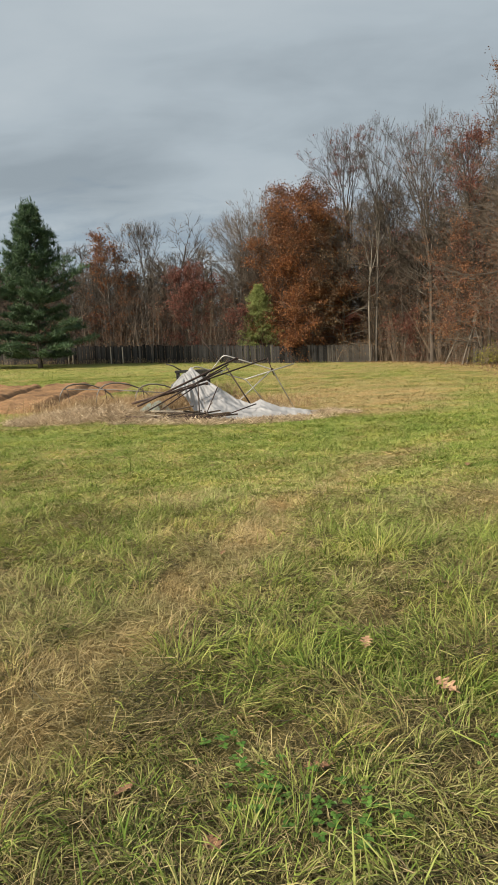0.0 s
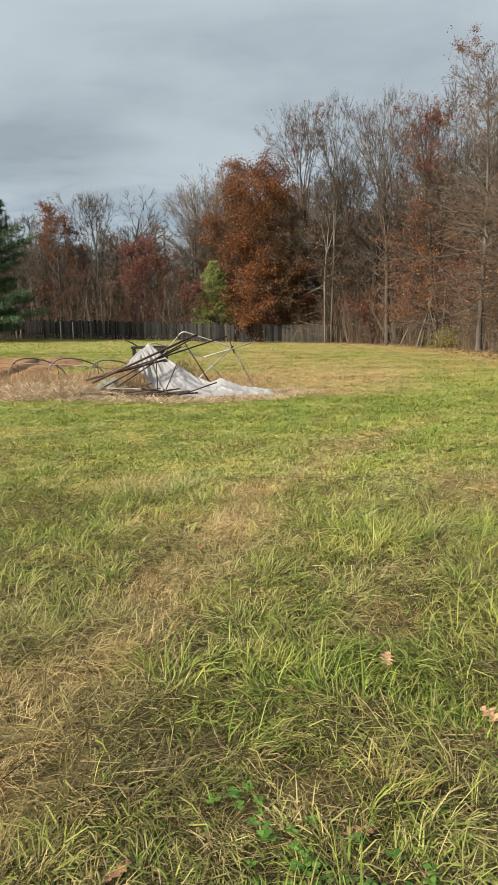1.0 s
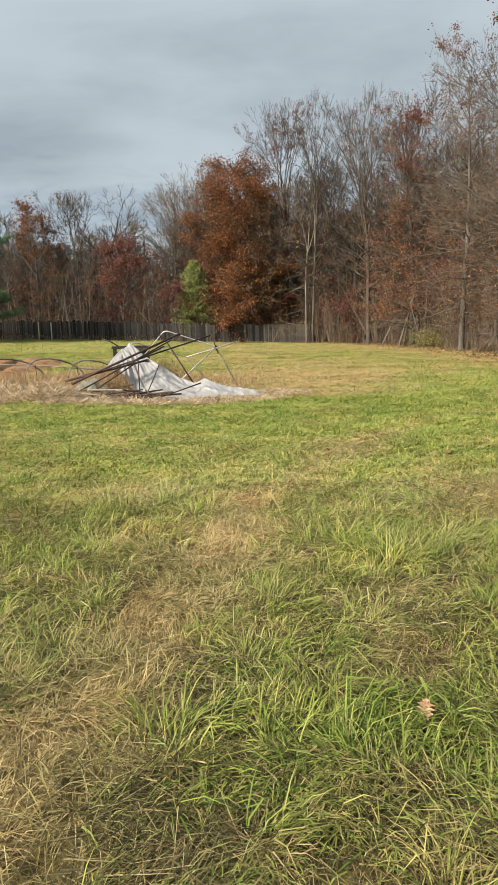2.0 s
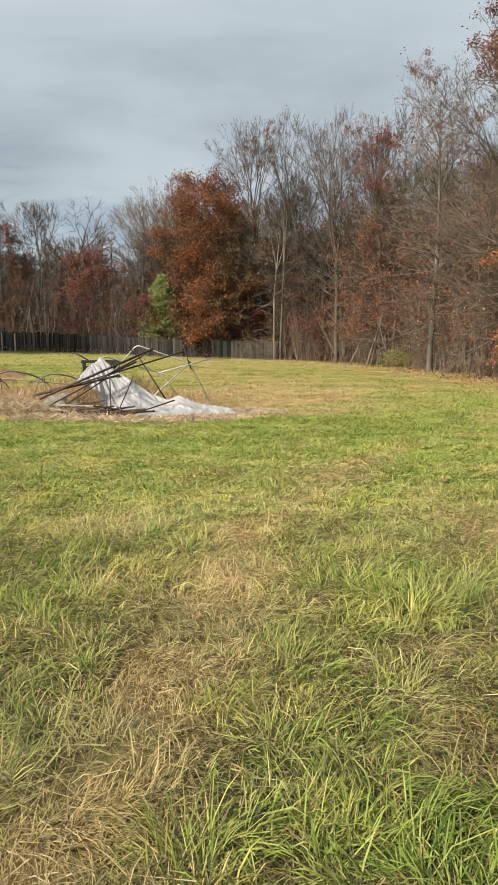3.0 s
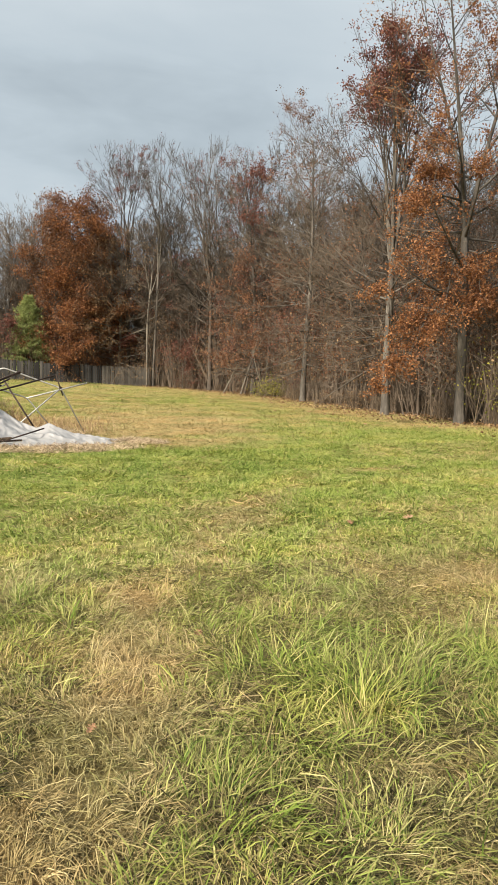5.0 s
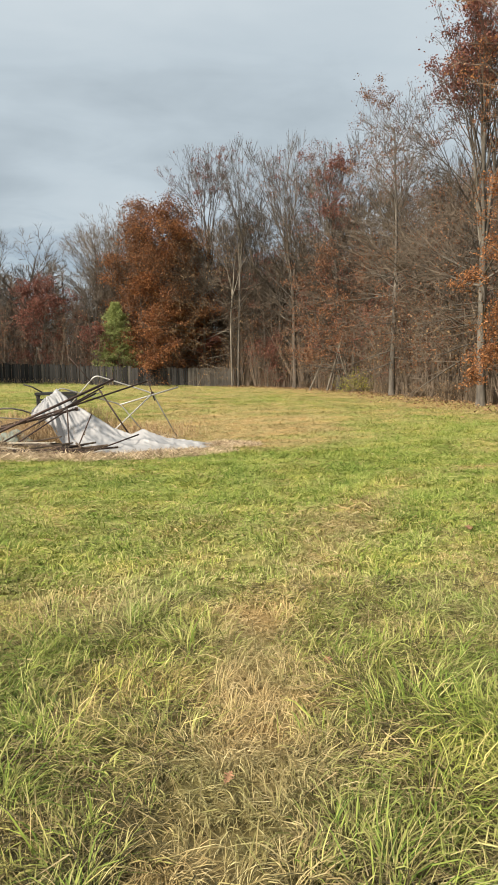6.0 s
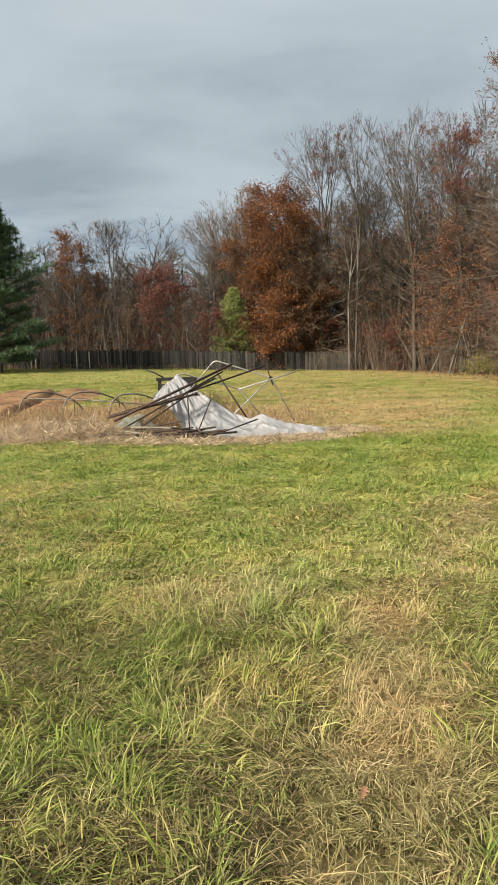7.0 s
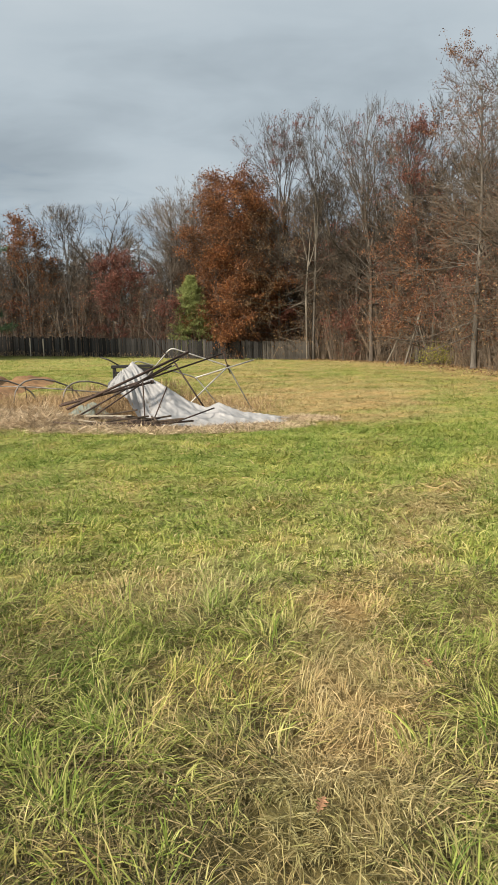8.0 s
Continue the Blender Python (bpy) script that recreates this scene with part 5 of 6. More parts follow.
def scrap_sheet(name, label, cx, cy, w, d, lift, mat, seed):
    g = np.random.default_rng(seed)
    nu, nv = 40, 22
    u, v = np.meshgrid(np.linspace(-1, 1, nu), np.linspace(-1, 1, nv))
    u, v = u.ravel(), v.ravel()
    rim = 1 + 0.15 * np.sin(5 * np.arctan2(v, u) + seed)
    x, y = cx + u * w / 2 * rim, cy + v * d / 2 * rim
    z = lie(x, y) + 0.03 + lift * np.exp(-(u ** 2 + v ** 2)) + 0.03 * np.sin(7 * u + 3 * v) * np.cos(5 * v) + 0.02 * np.abs(np.sin(11 * u - 6 * v))
    i = (np.arange(nv - 1)[:, None] * nu + np.arange(nu - 1)[None]).ravel()
    me = mesh_of(name, np.stack([x, y, z], 1), [np.stack([i, i + 1, i + nu + 1, i + nu], 1)], mat, True)
    tagged(new(name, me), label, "plastic sheet")

scrap_sheet("plastic_scrap", "crumpled pale greenish plastic film under the poles", -2.45, 18.5, 0.8, 0.6, 0.36, PLASTIC_GREEN, 3)

# dark steel cart behind the sheet
cart = thing("steel_cart", "dark steel cart standing behind the plastic sheet", "cart")
cz = float(lie(-1.6, 21.2))
for name, size, at in (("top", (1.0, 0.6, 0.07), (-1.7, 21.2, 1.12)), ("shelf", (0.94, 0.54, 0.03), (-1.7, 21.2, 0.62)),
                       ("leg", (0.05, 0.05, 1.14), (-2.14, 20.94, 0.55)), ("leg", (0.05, 0.05, 1.14), (-1.24, 20.94, 0.55)),
                       ("leg", (0.05, 0.05, 1.14), (-2.14, 21.46, 0.55)), ("leg", (0.05, 0.05, 1.14), (-1.24, 21.46, 0.55)),
                       ("side_panel", (0.34, 0.03, 0.30), (-1.42, 20.93, 0.93)), ("rail", (0.90, 0.03, 0.05), (-1.7, 20.93, 0.98))):
    part(name, box_mesh(name, size, DARK_METAL, 0.006), None, cart).matrix_basis = pose(at[0], at[1], at[2] + cz - 0.02)
pipe("handle", [(-2.45, 21.0, 1.34 + cz), (-2.25, 20.95, 1.28 + cz), (-2.02, 20.95, 1.14 + cz)], 0.018, DARK_METAL, cart, 0.05)

# boards on the ground before the ruin
for k, (a, b, w, h) in enumerate((((-2.15, 17.15), (-1.50, 17.85), 0.11, 0.05), ((-2.1, 17.3), (-1.0, 17.25), 0.12, 0.05), ((-2.75, 17.95), (-1.45, 17.65), 0.10, 0.045),
                                  ((-1.6, 17.05), (-0.85, 17.15), 0.16, 0.06), ((-4.75, 19.9), (-4.1, 19.8), 0.10, 0.05), ((-1.7, 16.95), (-1.1, 17.5), 0.07, 0.05), ((-3.3, 18.0), (-2.4, 17.6), 0.08, 0.04), ((-1.9, 16.95), (-0.75, 17.2), 0.05, 0.05), ((-2.4, 17.3), (-1.6, 17.7), 0.06, 0.05), ((-1.3, 17.0), (-0.5, 16.95), 0.05, 0.04), ((-2.5, 17.75), (-1.9, 17.15), 0.05, 0.05), ((-1.25, 17.35), (-0.95, 16.8), 0.05, 0.05), ((-2.9, 17.35), (-2.2, 17.15), 0.06, 0.04), ((-1.5, 16.85), (-0.55, 17.0), 0.06, 0.05), ((-2.0, 17.0), (-1.2, 16.8), 0.045, 0.04), ((-3.9, 19.0), (-3.5, 18.75), 0.08, 0.05))):
    L = math.hypot(b[0] - a[0], b[1] - a[1])
    ob = new("old_board", box_mesh("old_board", (L, w * 0.6, h * 0.7), OLD_WOOD if k % 4 else STAKE, 0.006))
    cx, cy = (a[0] + b[0]) / 2, (a[1] + b[1]) / 2
    ob.matrix_basis = pose(cx, cy, float(lie(cx, cy)) + 0.13 + 0.035 * (k % 3), 0, (-5, 4, -8, 2, 3, 9, -4)[k % 7], math.degrees(math.atan2(b[1] - a[1], b[0] - a[0])) + (14, -18, 6, -9, 22)[k % 5])
    tagged(ob, "dark rotten board lying in the straw" if k % 4 else "pale bare board lying in the straw", "board", "boards round the ruin")


# ---- straw and dead weeds ----
def straw_pile(label, cx, cy, w, d, h, n, seed, long=0.46):
    g = np.random.default_rng(seed)
    a, r = g.uniform(0, 6.28, n), np.sqrt(g.uniform(0, 1, n)) * 1.05
    x, y = cx + np.cos(a) * r * w / 2, cy + np.sin(a) * r * d / 2
    top = h * np.exp(-(r * 1.35) ** 2) * (0.75 + 0.6 * bumps(x, y, 4.5))
    p = np.stack([x, y, lie(x, y) + top * g.uniform(0.45, 1.15, n) + 0.01], 1)
    b = g.uniform(0, 6.28, n)
    dd = unit(np.stack([np.cos(b), np.sin(b), g.normal(size=n) * 0.6 + 0.15], 1))
    L = long * g.uniform(0.35, 1.3, n)
    v, f = slivers(g, p - dd * L[:, None] * 0.4, dd, L, g.uniform(0.005, 0.013, n))
    # the matted heart of the heap
    k, m = 24, 9
    ang, rad = np.meshgrid(np.linspace(0, 2 * np.pi, k, endpoint=False), np.linspace(0, 1, m))
    hx, hy = cx + np.cos(ang) * rad * w / 2, cy + np.sin(ang) * rad * d / 2
    hz = lie(hx, hy) - 0.03 + h * 0.18 * np.exp(-(rad * 1.35) ** 2) * (0.8 + 0.3 * bumps(hx, hy, 3.1))
    heart = np.stack([hx.ravel(), hy.ravel(), hz.ravel()], 1)
    i, j = np.meshgrid(np.arange(k), np.arange(m - 1))
    i, j = i.ravel(), j.ravel()
    q = np.stack([j * k + i, j * k + (i + 1) % k, (j + 1) * k + (i + 1) % k, (j + 1) * k + i], 1)
    me = mesh_of("straw_pile", np.concatenate([heart, v]), [q, f + len(heart)], STRAW)
    tagged(new("straw_pile", me), label, "straw", kind="stuff")


straw_pile("heap of pale dry straw beside the fallen poles", -3.15, 17.55, 1.5, 1.1, 0.50, 6500, 111)
straw_pile("spread of dry straw before the low hoops", -4.35, 17.9, 2.6, 1.7, 0.26, 9500, 112)
straw_pile("thin spread of dry straw at the ruin's edge", -5.3, 18.0, 1.8, 1.5, 0.16, 4200, 113)
straw_pile("trampled straw before the plastic sheet", -1.8, 16.6, 3.0, 1.1, 0.04, 3000, 114)
straw_pile("thin straw along the plastic sheet", 0.4, 16.7, 3.0, 1.0, 0.05, 4000, 115, 0.25)
straw_pile("tuft of brown straw at the sheet's end", 2.0, 17.7, 1.3, 0.9, 0.12, 2600, 116, 0.2)
straw_pile("straw under the low hoops", -4.2, 20.4, 3.8, 2.0, 0.14, 3800, 117)
straw_pile("straw inside the fallen frame", -0.6, 20.2, 3.4, 1.8, 0.10, 3000, 118)


def weed_stand(label, cx, cy, w, d, h, n, seed):
    g = np.random.default_rng(seed)
    x, y = cx + g.normal(size=n) * w / 3, cy + g.normal(size=n) * d / 3
    p = np.stack([x, y, lie(x, y) - 0.02], 1)
    dd = unit(np.stack([g.normal(size=n) * 0.25, g.normal(size=n) * 0.25, np.ones(n)], 1))
    L = h * g.uniform(0.35, 1.15, n)
    p2 = np.repeat(p + dd * L[:, None] * g.uniform(0.35, 0.8, (n, 1)), 3, 0)
    d2 = unit(np.repeat(dd, 3, 0) + g.normal(size=(n * 3, 3)) * 0.5)
    v, f = slivers(g, np.concatenate([p, p2]), np.concatenate([dd, d2]), np.concatenate([L, np.repeat(L, 3) * 0.3]), np.full(4 * n, 0.010))
    tagged(new("dead_weeds", mesh_of("dead_weeds", v, [f], WEED)), label, "weeds", kind="stuff")


weed_stand("upright dead tan weeds among the poles", -2.0, 18.7, 1.3, 1.0, 0.66, 700, 121)
weed_stand("dead weeds under the low hoops", -4.2, 20.2, 3.6, 2.2, 0.50, 1800, 122)
weed_stand("low stubble of dead tan weeds behind the hoops", -3.2, 22.8, 4.4, 3.2, 0.34, 2600, 127)
weed_stand("dead brown weeds behind the cart", -0.9, 21.5, 1.0, 0.8, 0.85, 420, 123)
weed_stand("dead grass inside the fallen frame", 0.3, 21.2, 2.6, 1.6, 0.40, 700, 124)
weed_stand("dead grass beside the cart", -2.6, 21.2, 1.0, 1.0, 0.75, 380, 125)
weed_stand("dead weeds at the foot of the fence", -14, 63.6, 24, 0.5, 0.55, 900, 126)


# ---- grass ----
def overlooked(g, y0, y1, density):
    """Random places on the part of the field that the walk overlooks."""
    west = lambda y: -0.37 * y - 0.35
    east = lambda y: np.maximum(0.40 * y + 0.35, 0.84 * (y - 2.2) + 0.1)
    n = int((y1 - y0) * (east(y1) - west(y1)) * density)
    y = g.uniform(y0, y1, n)
    x = g.uniform(west(y1), east(y1), n)
    ok = (x > west(y)) & (x < east(y)) & (x < edge_of_wood(y) - 0.1 + 0.4 * bumps(x, y, 1.7)) & (g.uniform(0, 1, n) < 1.0 - 0.7 * np.clip(bareness(x, y) * 2.2, 0, 1)) & (soil_share(x, y) < g.uniform(0.05, 0.5, n))
    return x[ok], y[ok]


def sway(x, y):
    """The way in which the sward lies, tuft by tuft."""
    return 3.6 * bumps(x, y, 1.6) + 3.0 * bumps(x, y, 7.0) + 0.9


def sward(label, y0, y1, tufts, per, seed, length, width, segs, fade_in=0.0, fade_out=0.0, lean=0.68):
    """Tufts of long blades that fan out, arch over and lie on one another."""
    g = np.random.default_rng(seed)
    cx, cy = overlooked(g, y0, y1, tufts)
    ok = g.uniform(0, 1, len(cx)) < np.clip((cy - y0) / (fade_in + 1e-3), 0, 1) * np.clip((y1 - cy) / (fade_out + 1e-3), 0, 1)
    cx, cy = cx[ok], cy[ok]
    dn = dryness(cx, cy)
    tuft_dry = np.clip((dn - g.uniform(0, 1, len(cx))) * 3 + 0.5, 0, 1)
    vigour = np.clip(0.95 + 0.32 * bumps(cx + 4, cy, 2.6) + g.normal(size=len(cx)) * 0.18, 0.5, 1.5)
    tuft_tone = np.clip(0.54 + 0.21 * smooth01((cy - 4.5) / 2.5) + 0.30 * bumps(cx, cy + 9, 1.5) + g.normal(size=len(cx)) * 0.20, 0, 1)
    which = np.repeat(np.arange(len(cx)), np.maximum(3, per * g.lognormal(0, 0.35, len(cx))).astype(int))
    n = len(which)
    fan, r = g.uniform(0, 6.28, n), np.abs(g.normal(size=n)) * 0.055
    x, y = cx[which] + np.cos(fan) * r, cy[which] + np.sin(fan) * r
    main = (sway(cx, cy) + g.normal(size=len(cx)) * 0.5)[which]
    a = np.arctan2(0.75 * np.sin(fan) + 0.9 * np.sin(main), 0.75 * np.cos(fan) + 0.9 * np.cos(main)) + g.normal(size=n) * 0.45
    is_dry = np.clip(0.5 * tuft_dry[which] + 0.5 * np.clip((dn[which] - g.uniform(0, 1, n)) * 4 + 0.5, 0, 1), 0, 1)
    L = length * vigour[which] * g.lognormal(-0.08, 0.30, n) * (1 - 0.15 * is_dry)
    tilt = np.clip(np.abs(g.normal(size=n) * 0.34 + lean + 0.15 * is_dry), 0.05, 1.5)
    bend = g.uniform(0.25, 0.95, n) * 3 / segs
    ground = lie(x, y)
    at = np.stack([x, y, ground - 0.004], 1)
    out = np.stack([np.cos(a), np.sin(a), np.zeros(n)], 1)
    side = unit(np.stack([-np.sin(a), np.cos(a), g.normal(size=n) * 0.45], 1)) * (width * g.uniform(0.55, 1.35, n) * (1 - 0.35 * is_dry) / 2)[:, None]
    rows = [at - side * 0.7, at + side * 0.7]
    for k in range(segs):
        at = at + (out * np.sin(tilt)[:, None] + np.array([[0, 0, 1.0]]) * np.cos(tilt)[:, None]) * (L / segs)[:, None]
        at[:, 2] = np.maximum(at[:, 2], ground + 0.012 + 0.02 * (1 - k / segs))
        tilt = np.minimum(tilt + bend, 2.3)
        w = (1.0, 0.8, 0.6)[min(k, 2)]
        rows += [at] if k == segs - 1 else [at - side * w, at + side * w]
    verts = np.stack(rows, 1)
    m = verts.shape[1]
    base = np.arange(n)[:, None] * m
    polys = [base + [[2 * k, 2 * k + 1, 2 * k + 3, 2 * k + 2]] for k in range(segs - 1)] + [base + [[m - 3, m - 2, m - 1]]]
    tone = np.clip(tuft_tone[which] + g.normal(size=n) * 0.12, 0, 1)
    me = mesh_of("grass", verts.reshape(-1, 3), polys, BLADE, False, {"dry": np.repeat(is_dry, m), "tone": np.repeat(tone, m)})
    tagged(new("grass", me), label, "grass", kind="stuff")


def lawn(name, label, y0, y1, density, seed, tall, width, lean, thin_in=0.0, thin_out=0.0, crisp=4.0):
    """Single short blades, most of them bent over."""
    g = np.random.default_rng(seed)
    x, y = overlooked(g, y0, y1, density)
    clump = 0.5 + 0.5 * bumps(x, y, 9.0)
    ok = g.uniform(0, 1, len(x)) < (0.35 + 0.75 * clump) * np.clip((y - y0) / (thin_in + 1e-3), 0, 1) * np.clip((y1 - y) / (thin_out + 1e-3), 0, 1)
    x, y, clump = x[ok], y[ok], clump[ok]
    n = len(x)
    dry = dryness(x, y)
    is_dry = np.clip((dry - g.uniform(0, 1, n)) * crisp + (0.5 if crisp > 2 else dry), 0, 1) * g.uniform(0.75, 1.0, n)
    tuft = np.clip(0.5 + 0.6 * bumps(x + 4, y, 3.2), 0, 1)
    h = tall * np.clip(g.lognormal(-0.15, 0.30, n), 0.4, 1.5) * (0.55 + 0.45 * clump + 0.45 * tuft) * (1 - 0.2 * is_dry)
    a = sway(x, y) + g.normal(size=n) * 1.2
    tilt = np.clip(np.abs(g.normal(size=n) * 0.36 + lean + 0.15 * is_dry), 0.05, 1.53)
    out = np.stack([np.cos(a), np.sin(a), np.zeros(n)], 1)
    side = np.stack([-np.sin(a), np.cos(a), np.zeros(n)], 1)
    side = unit(side + np.array([[0, 0, 1.0]]) * g.normal(size=(n, 1)) * 0.6) * (width * g.uniform(0.6, 1.3, (n, 1)) / 2)
    base = np.stack([x, y, lie(x, y) - 0.004 + 0.03 * clump * tuft], 1)
    up = np.array([[0, 0, 1.0]])
    tip = base + (out * np.sin(tilt)[:, None] + up * np.cos(tilt)[:, None]) * h[:, None] * 1.15
    tip[:, 2] = np.maximum(tip[:, 2], lie(x, y) + 0.01)
    verts = np.stack([base - side, base + side, tip], 1)
    polys = [np.arange(n)[:, None] * 3 + [[0, 1, 2]]]
    me = mesh_of(name, verts.reshape(-1, 3), polys, BLADE, False, {"dry": np.repeat(is_dry, verts.shape[1]), "tone": np.repeat(np.clip(0.63 + 0.34 * bumps(x, y + 9, 1.5) + g.normal(size=n) * 0.24, 0, 1), verts.shape[1])})
    tagged(new(name, me), label, "grass", kind="stuff")


def thatch(y0, y1, density, seed, length, width, height, mat):
    """The mat of fallen, faded blades between the green ones; its dark kind also paints shade into the gaps."""
    g = np.random.default_rng(seed)
    x, y = overlooked(g, y0, y1, density)
    dry = dryness(x, y)
    keep = g.uniform(0, 1, len(x)) < ((1 - np.clip(dry * 2 - 0.9, 0, 0.92)) * (1 - 0.65 * smooth01((y - 4.2) / 2.5)) if mat is SHADED_THATCH else 0.45 + 0.6 * dry)
    x, y = x[keep], y[keep]
    n = len(x)
    a = sway(x, y) + g.normal(size=n) * 1.1
    d = unit(np.stack([np.cos(a), np.sin(a), g.normal(size=n) * 0.22 + 0.06], 1))
    dry = dryness(x, y)
    z = lie(x, y) + g.uniform(0.004, height, n) * (0.6 + 0.8 * np.clip(bumps(x, y, 2.6), 0, 1))
    L = length * g.uniform(0.3, 1.25, n) * (1 + 0.5 * np.clip(dry, 0, 1))
    p = np.stack([x, y, z], 1) - d * L[:, None] * 0.5
    p[:, 2] = np.maximum(p[:, 2], lie(x, y) + 0.003)
    side = unit(np.cross(d, np.array([[0, 0, 1.0]]) + g.normal(size=(n, 3)) * 0.5)) * (width * g.uniform(0.5, 1.5, (n, 1)) / 2)
    verts = np.stack([p - side, p + side, p + d * L[:, None]], 1).reshape(-1, 3)
    tone = np.clip((dry + 0.25 - g.uniform(0, 1, n)) * 3 + 0.5, 0.15, 1)
    me = mesh_of("thatch", verts, [np.arange(len(verts)).reshape(-1, 3)], mat, False, {"dry": np.repeat(tone, 3), "tone": np.repeat(g.uniform(0.1, 0.8, n), 3)})
    tagged(new("thatch", me), "mat of fallen faded grass blades", "grass", kind="stuff")


sward("tousled long green and straw-coloured grass blades", 1.5, 7.8, 145, 27, 201, 0.155, 0.0050, 3, 0.0, 0.8)
sward("tousled long green and straw-coloured grass blades", 6.8, 12.5, 135, 19, 202, 0.105, 0.0082, 2, 0.8, 4.0, 0.98)
lawn("grass", "mown green and yellowed grass blades", 8.5, 21.0, 1800, 203, 0.080, 0.0095, 1.2, 2.5, 6.0)
lawn("grass", "mown green and yellowed grass of the far field", 15.0, 46.0, 520, 204, 0.095, 0.013, 1.1, 6.0, 4.0, 1.2)
lawn("grass", "mown yellow-green grass before the fence", 42.0, 63.5, 70, 205, 0.13, 0.026, 1.15, 4.0, 0.0, 1.2)
thatch(1.5, 7.6, 5200, 211, 0.17, 0.0036, 0.06, SHADED_THATCH)
thatch(1.5, 7.6, 700, 221, 0.13, 0.0032, 0.06, BLADE)
thatch(7.6, 10.5, 350, 212, 0.13, 0.0056, 0.035, SHADED_THATCH)
thatch(9.0, 17.0, 400, 213, 0.13, 0.011, 0.045, BLADE)


# coarser grass on the rest of the field round the walk
def outer_lawn():
    g = np.random.default_rng(231)
    n = 190000
    x, y = g.uniform(-15, 15, n), g.uniform(-7, 20, n)
    inside = (x > -0.37 * y - 0.30) & (x < np.maximum(0.40 * y + 0.30, 0.84 * (y - 2.2) + 0.05)) & (y > 1.55)
    ok = ~inside & (x < edge_of_wood(y) - 0.2)
    x, y = x[ok], y[ok]
    n = len(x)
    a, t = g.uniform(0, 6.28, n), np.clip(np.abs(g.normal(size=n) * 0.35 + 1.0), 0.1, 1.5)
    h = 0.13 * g.uniform(0.5, 1.4, n)
    base = np.stack([x, y, lie(x, y) - 0.004], 1)
    side = np.stack([-np.sin(a), np.cos(a), np.zeros(n)], 1) * 0.006
    tip = base + np.stack([np.cos(a) * np.sin(t), np.sin(a) * np.sin(t), np.cos(t)], 1) * h[:, None]
    verts = np.stack([base - side, base + side, tip], 1).reshape(-1, 3)
    dry = np.clip((dryness(x, y) - g.uniform(0, 1, n)) * 4 + 0.5, 0, 1)
    me = mesh_of("grass", verts, [np.arange(3 * n).reshape(-1, 3)], BLADE, False, {"dry": np.repeat(dry, 3), "tone": np.repeat(g.uniform(0.2, 0.8, n), 3)})
    tagged(new("grass", me), "rough green and straw-coloured grass blades", "grass", kind="stuff")


outer_lawn()


# clover among the grass
def clover_patch(cx, cy, r, n, seed):
    g = np.random.default_rng(seed)
    a, q = g.uniform(0, 6.28, n), np.sqrt(g.uniform(0, 1, n)) * r
    x, y = cx + np.cos(a) * q, cy + np.sin(a) * q
    z = lie(x, y) + g.uniform(0.03, 0.075, n)
    verts, polys = [], []
    for i in range(n):
        turn, s = g.uniform(0, 6.28), g.uniform(0.008, 0.014)
        for k in range(3):
            t = turn + k * 2.094
            c = np.array([x[i] + math.cos(t) * s, y[i] + math.sin(t) * s, z[i]])
            b = len(verts)
            for m in range(6):
                w = t + m * 1.047
                verts.append(c + np.array([math.cos(w) * s * 0.95, math.sin(w) * s * 0.95, g.uniform(-0.003, 0.005)]))
            polys.append([b, b + 1, b + 2, b + 3])
            polys.append([b, b + 3, b + 4, b + 5])
    tagged(new("clover", mesh_of("clover", np.array(verts), [np.array(polys)], CLOVER)), "patch of small green clover leaves in the grass", "clover", kind="stuff")


for k, (x, y, r, n) in enumerate(((0.05, 2.25, 0.20, 26), (0.28, 2.05, 0.16, 22), (0.85, 2.4, 0.12, 14), (-0.15, 2.5, 0.14, 14), (0.9, 2.05, 0.15, 14))):
    clover_patch(x, y, r, n, 300 + k)


# fallen oak leaves
OAK_LEAF = surface("fallen_oak_leaf", [(0.3, (0.27, 0.150, 0.080)), (0.6, (0.42, 0.26, 0.155)), (0.8, (0.52, 0.35, 0.22))], 30.0, 0.7, relief=0.3, depth=0.002, vary=0.15)
DARK_LEAF = surface("fallen_dark_leaf", [(0.3, (0.150, 0.076, 0.038)), (0.7, (0.310, 0.165, 0.085))], 30.0, 0.7, relief=0.3, depth=0.002, vary=0.25)

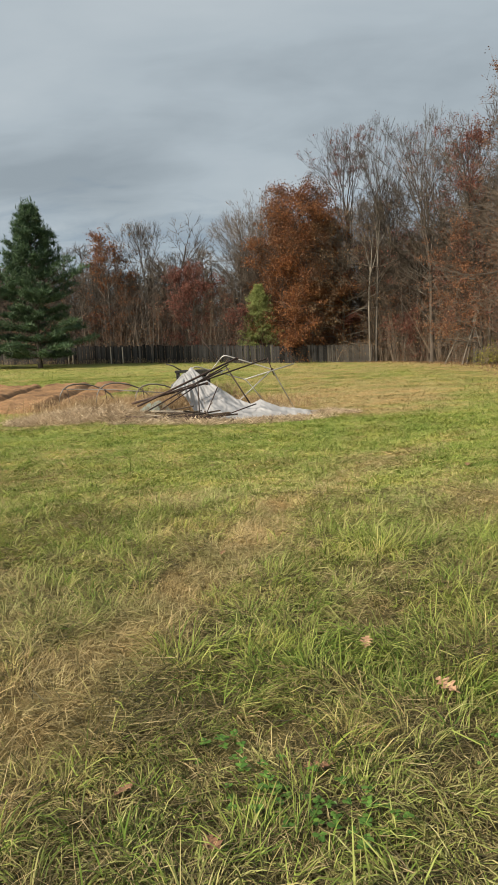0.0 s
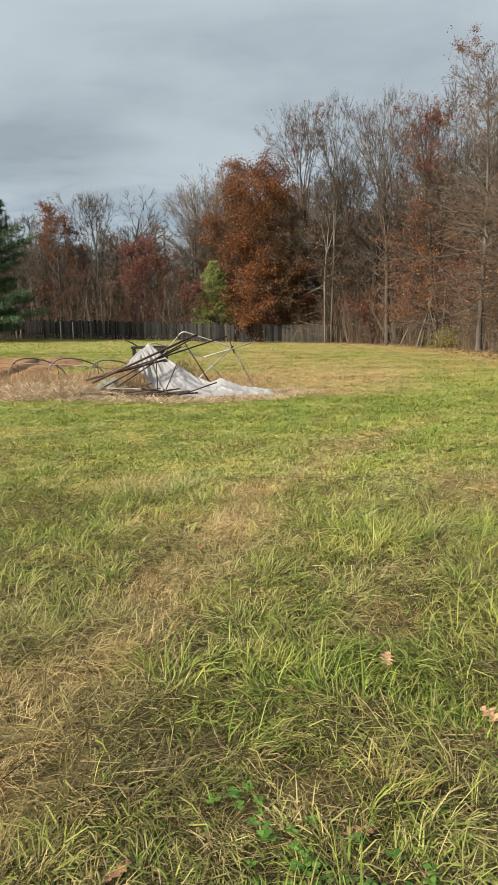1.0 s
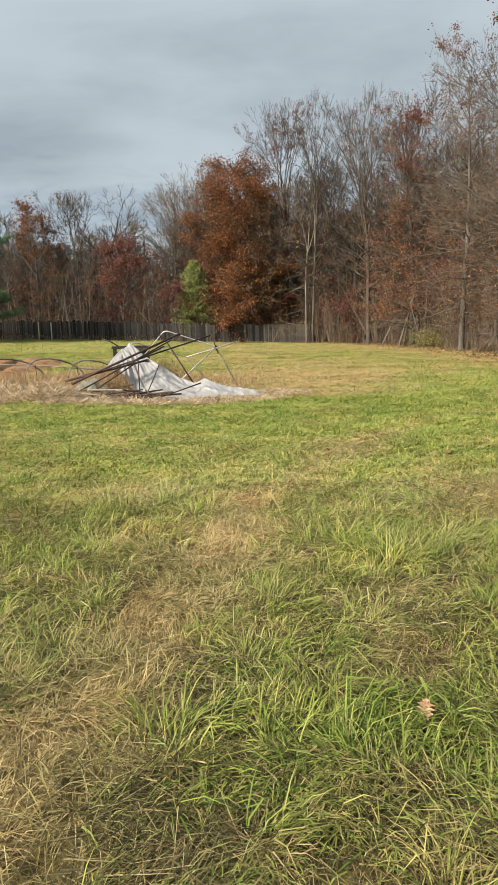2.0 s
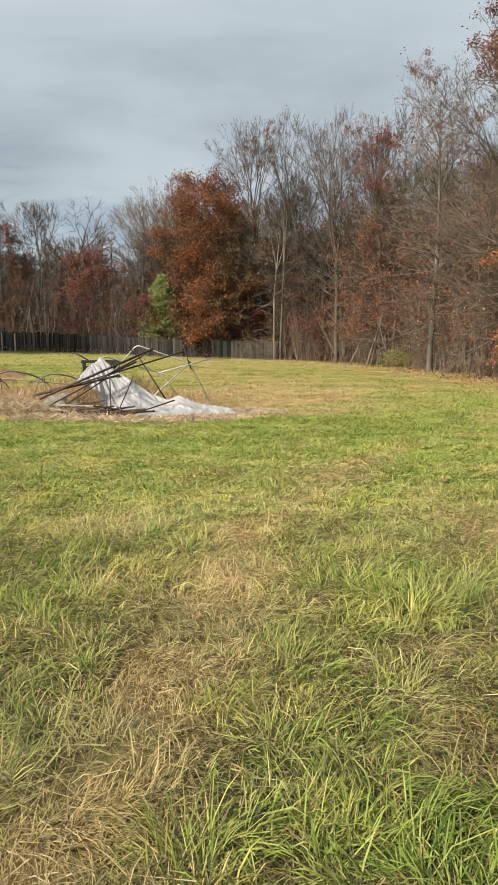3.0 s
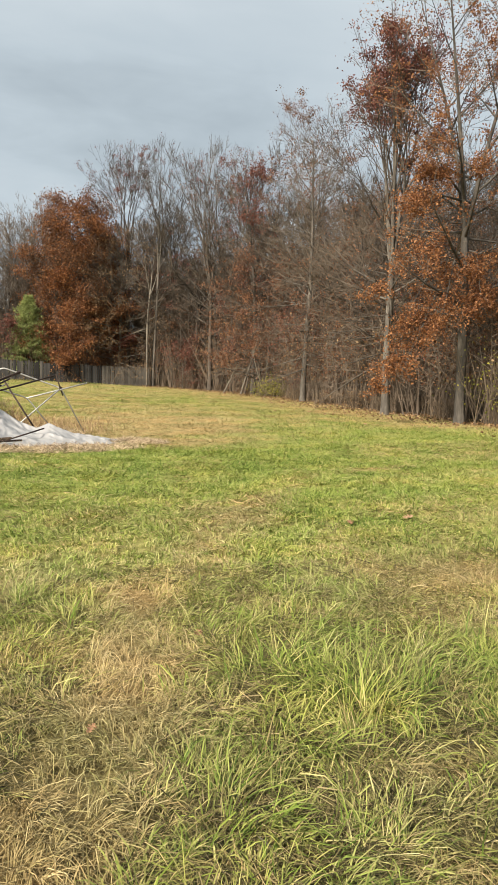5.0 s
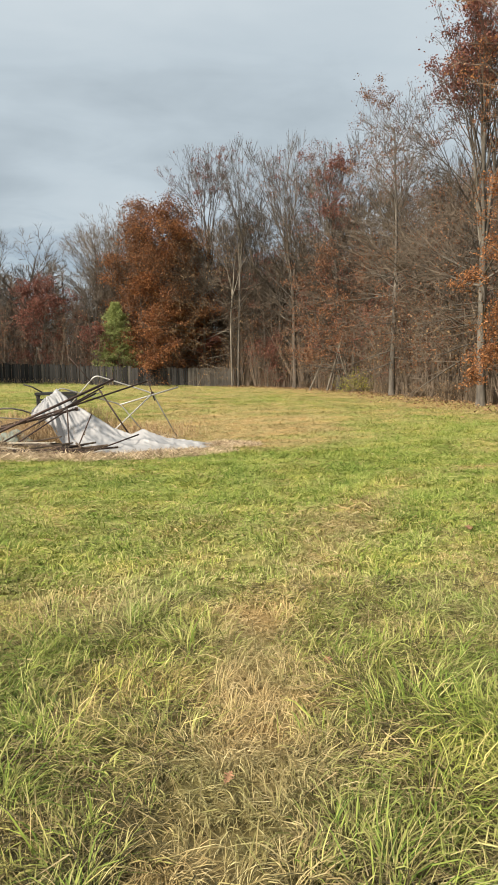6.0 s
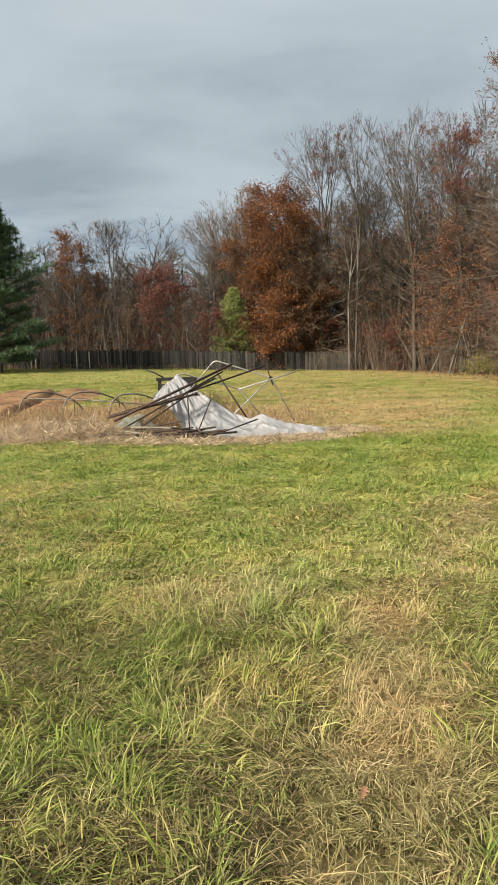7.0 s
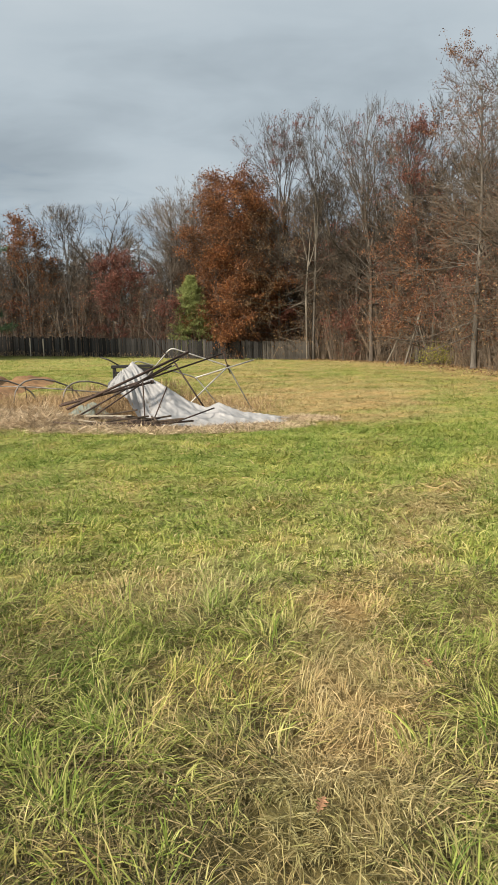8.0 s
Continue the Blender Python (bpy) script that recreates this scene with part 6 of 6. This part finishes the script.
def oak_leaf(name, label, x, y, z, length, turn, mat, seed, tip=0.0):
    g = np.random.default_rng(seed)
    bm = bmesh.new()
    spine, left, right = [], [], []
    n = 22
    for i in range(n + 1):
        s = i / n
        lobe = 0.05 + 0.34 * math.sin(math.pi * min(1, s * 0.92 + 0.06)) * abs(math.sin(3.5 * math.pi * s + 0.4)) ** 1.3
        if i in (0, n):
            lobe = 0.012
        curl = 0.10 * (s - 0.5) ** 2
        spine.append(bm.verts.new((s * length, 0, curl * length)))
        left.append(bm.verts.new(((s + 0.04) * length, lobe * length, (curl + 0.22 * lobe + g.normal() * 0.02) * length)))
        right.append(bm.verts.new(((s + 0.04) * length, -lobe * length, (curl + 0.16 * lobe + g.normal() * 0.02) * length)))
    for i in range(n):
        bm.faces.new((spine[i], spine[i + 1], left[i + 1], left[i]))
        bm.faces.new((spine[i + 1], spine[i], right[i], right[i + 1]))
    stalk = [bm.verts.new(c) for c in ((0, 0.004, 0.002), (0, -0.004, 0.002), (-0.3 * length, 0, 0.008))]
    bm.faces.new(stalk)
    me = bpy.data.meshes.new(name)
    bm.to_mesh(me)
    bm.free()
    me.materials.append(mat)
    ob = new(name, me)
    ob.matrix_basis = pose(x, y, z + float(lie(x, y)), tip, -8, turn)
    tagged(ob, label, "leaf", "fallen leaves in the grass")


for k, (x, y, L, turn, dark) in enumerate(((0.495, 3.30, 0.10, 75, 0), (0.795, 2.81, 0.11, 120, 0), 
                                           (0.22, 2.38, 0.10, 200, 1), (-0.20, 2.02, 0.09, 300, 1), (-0.53, 2.25, 0.08, 40, 1), (3.3, 8.89, 0.13, 20, 0), (2.62, 8.75, 0.11, 70, 1), (0.41, 6.15, 0.07, 90, 1), (-0.29, 5.22, 0.06, 60, 1), (1.45, 5.9, 0.10, 140, 1))):
    oak_leaf("oak_leaf", "dry brown oak leaf caught in the grass" if dark else "pale tan lobed oak leaf lying on the grass", x, y, 0.085 if k < 2 else 0.045, L, turn, DARK_LEAF if dark else OAK_LEAF, 400 + k, (5, -12, 8)[k % 3])
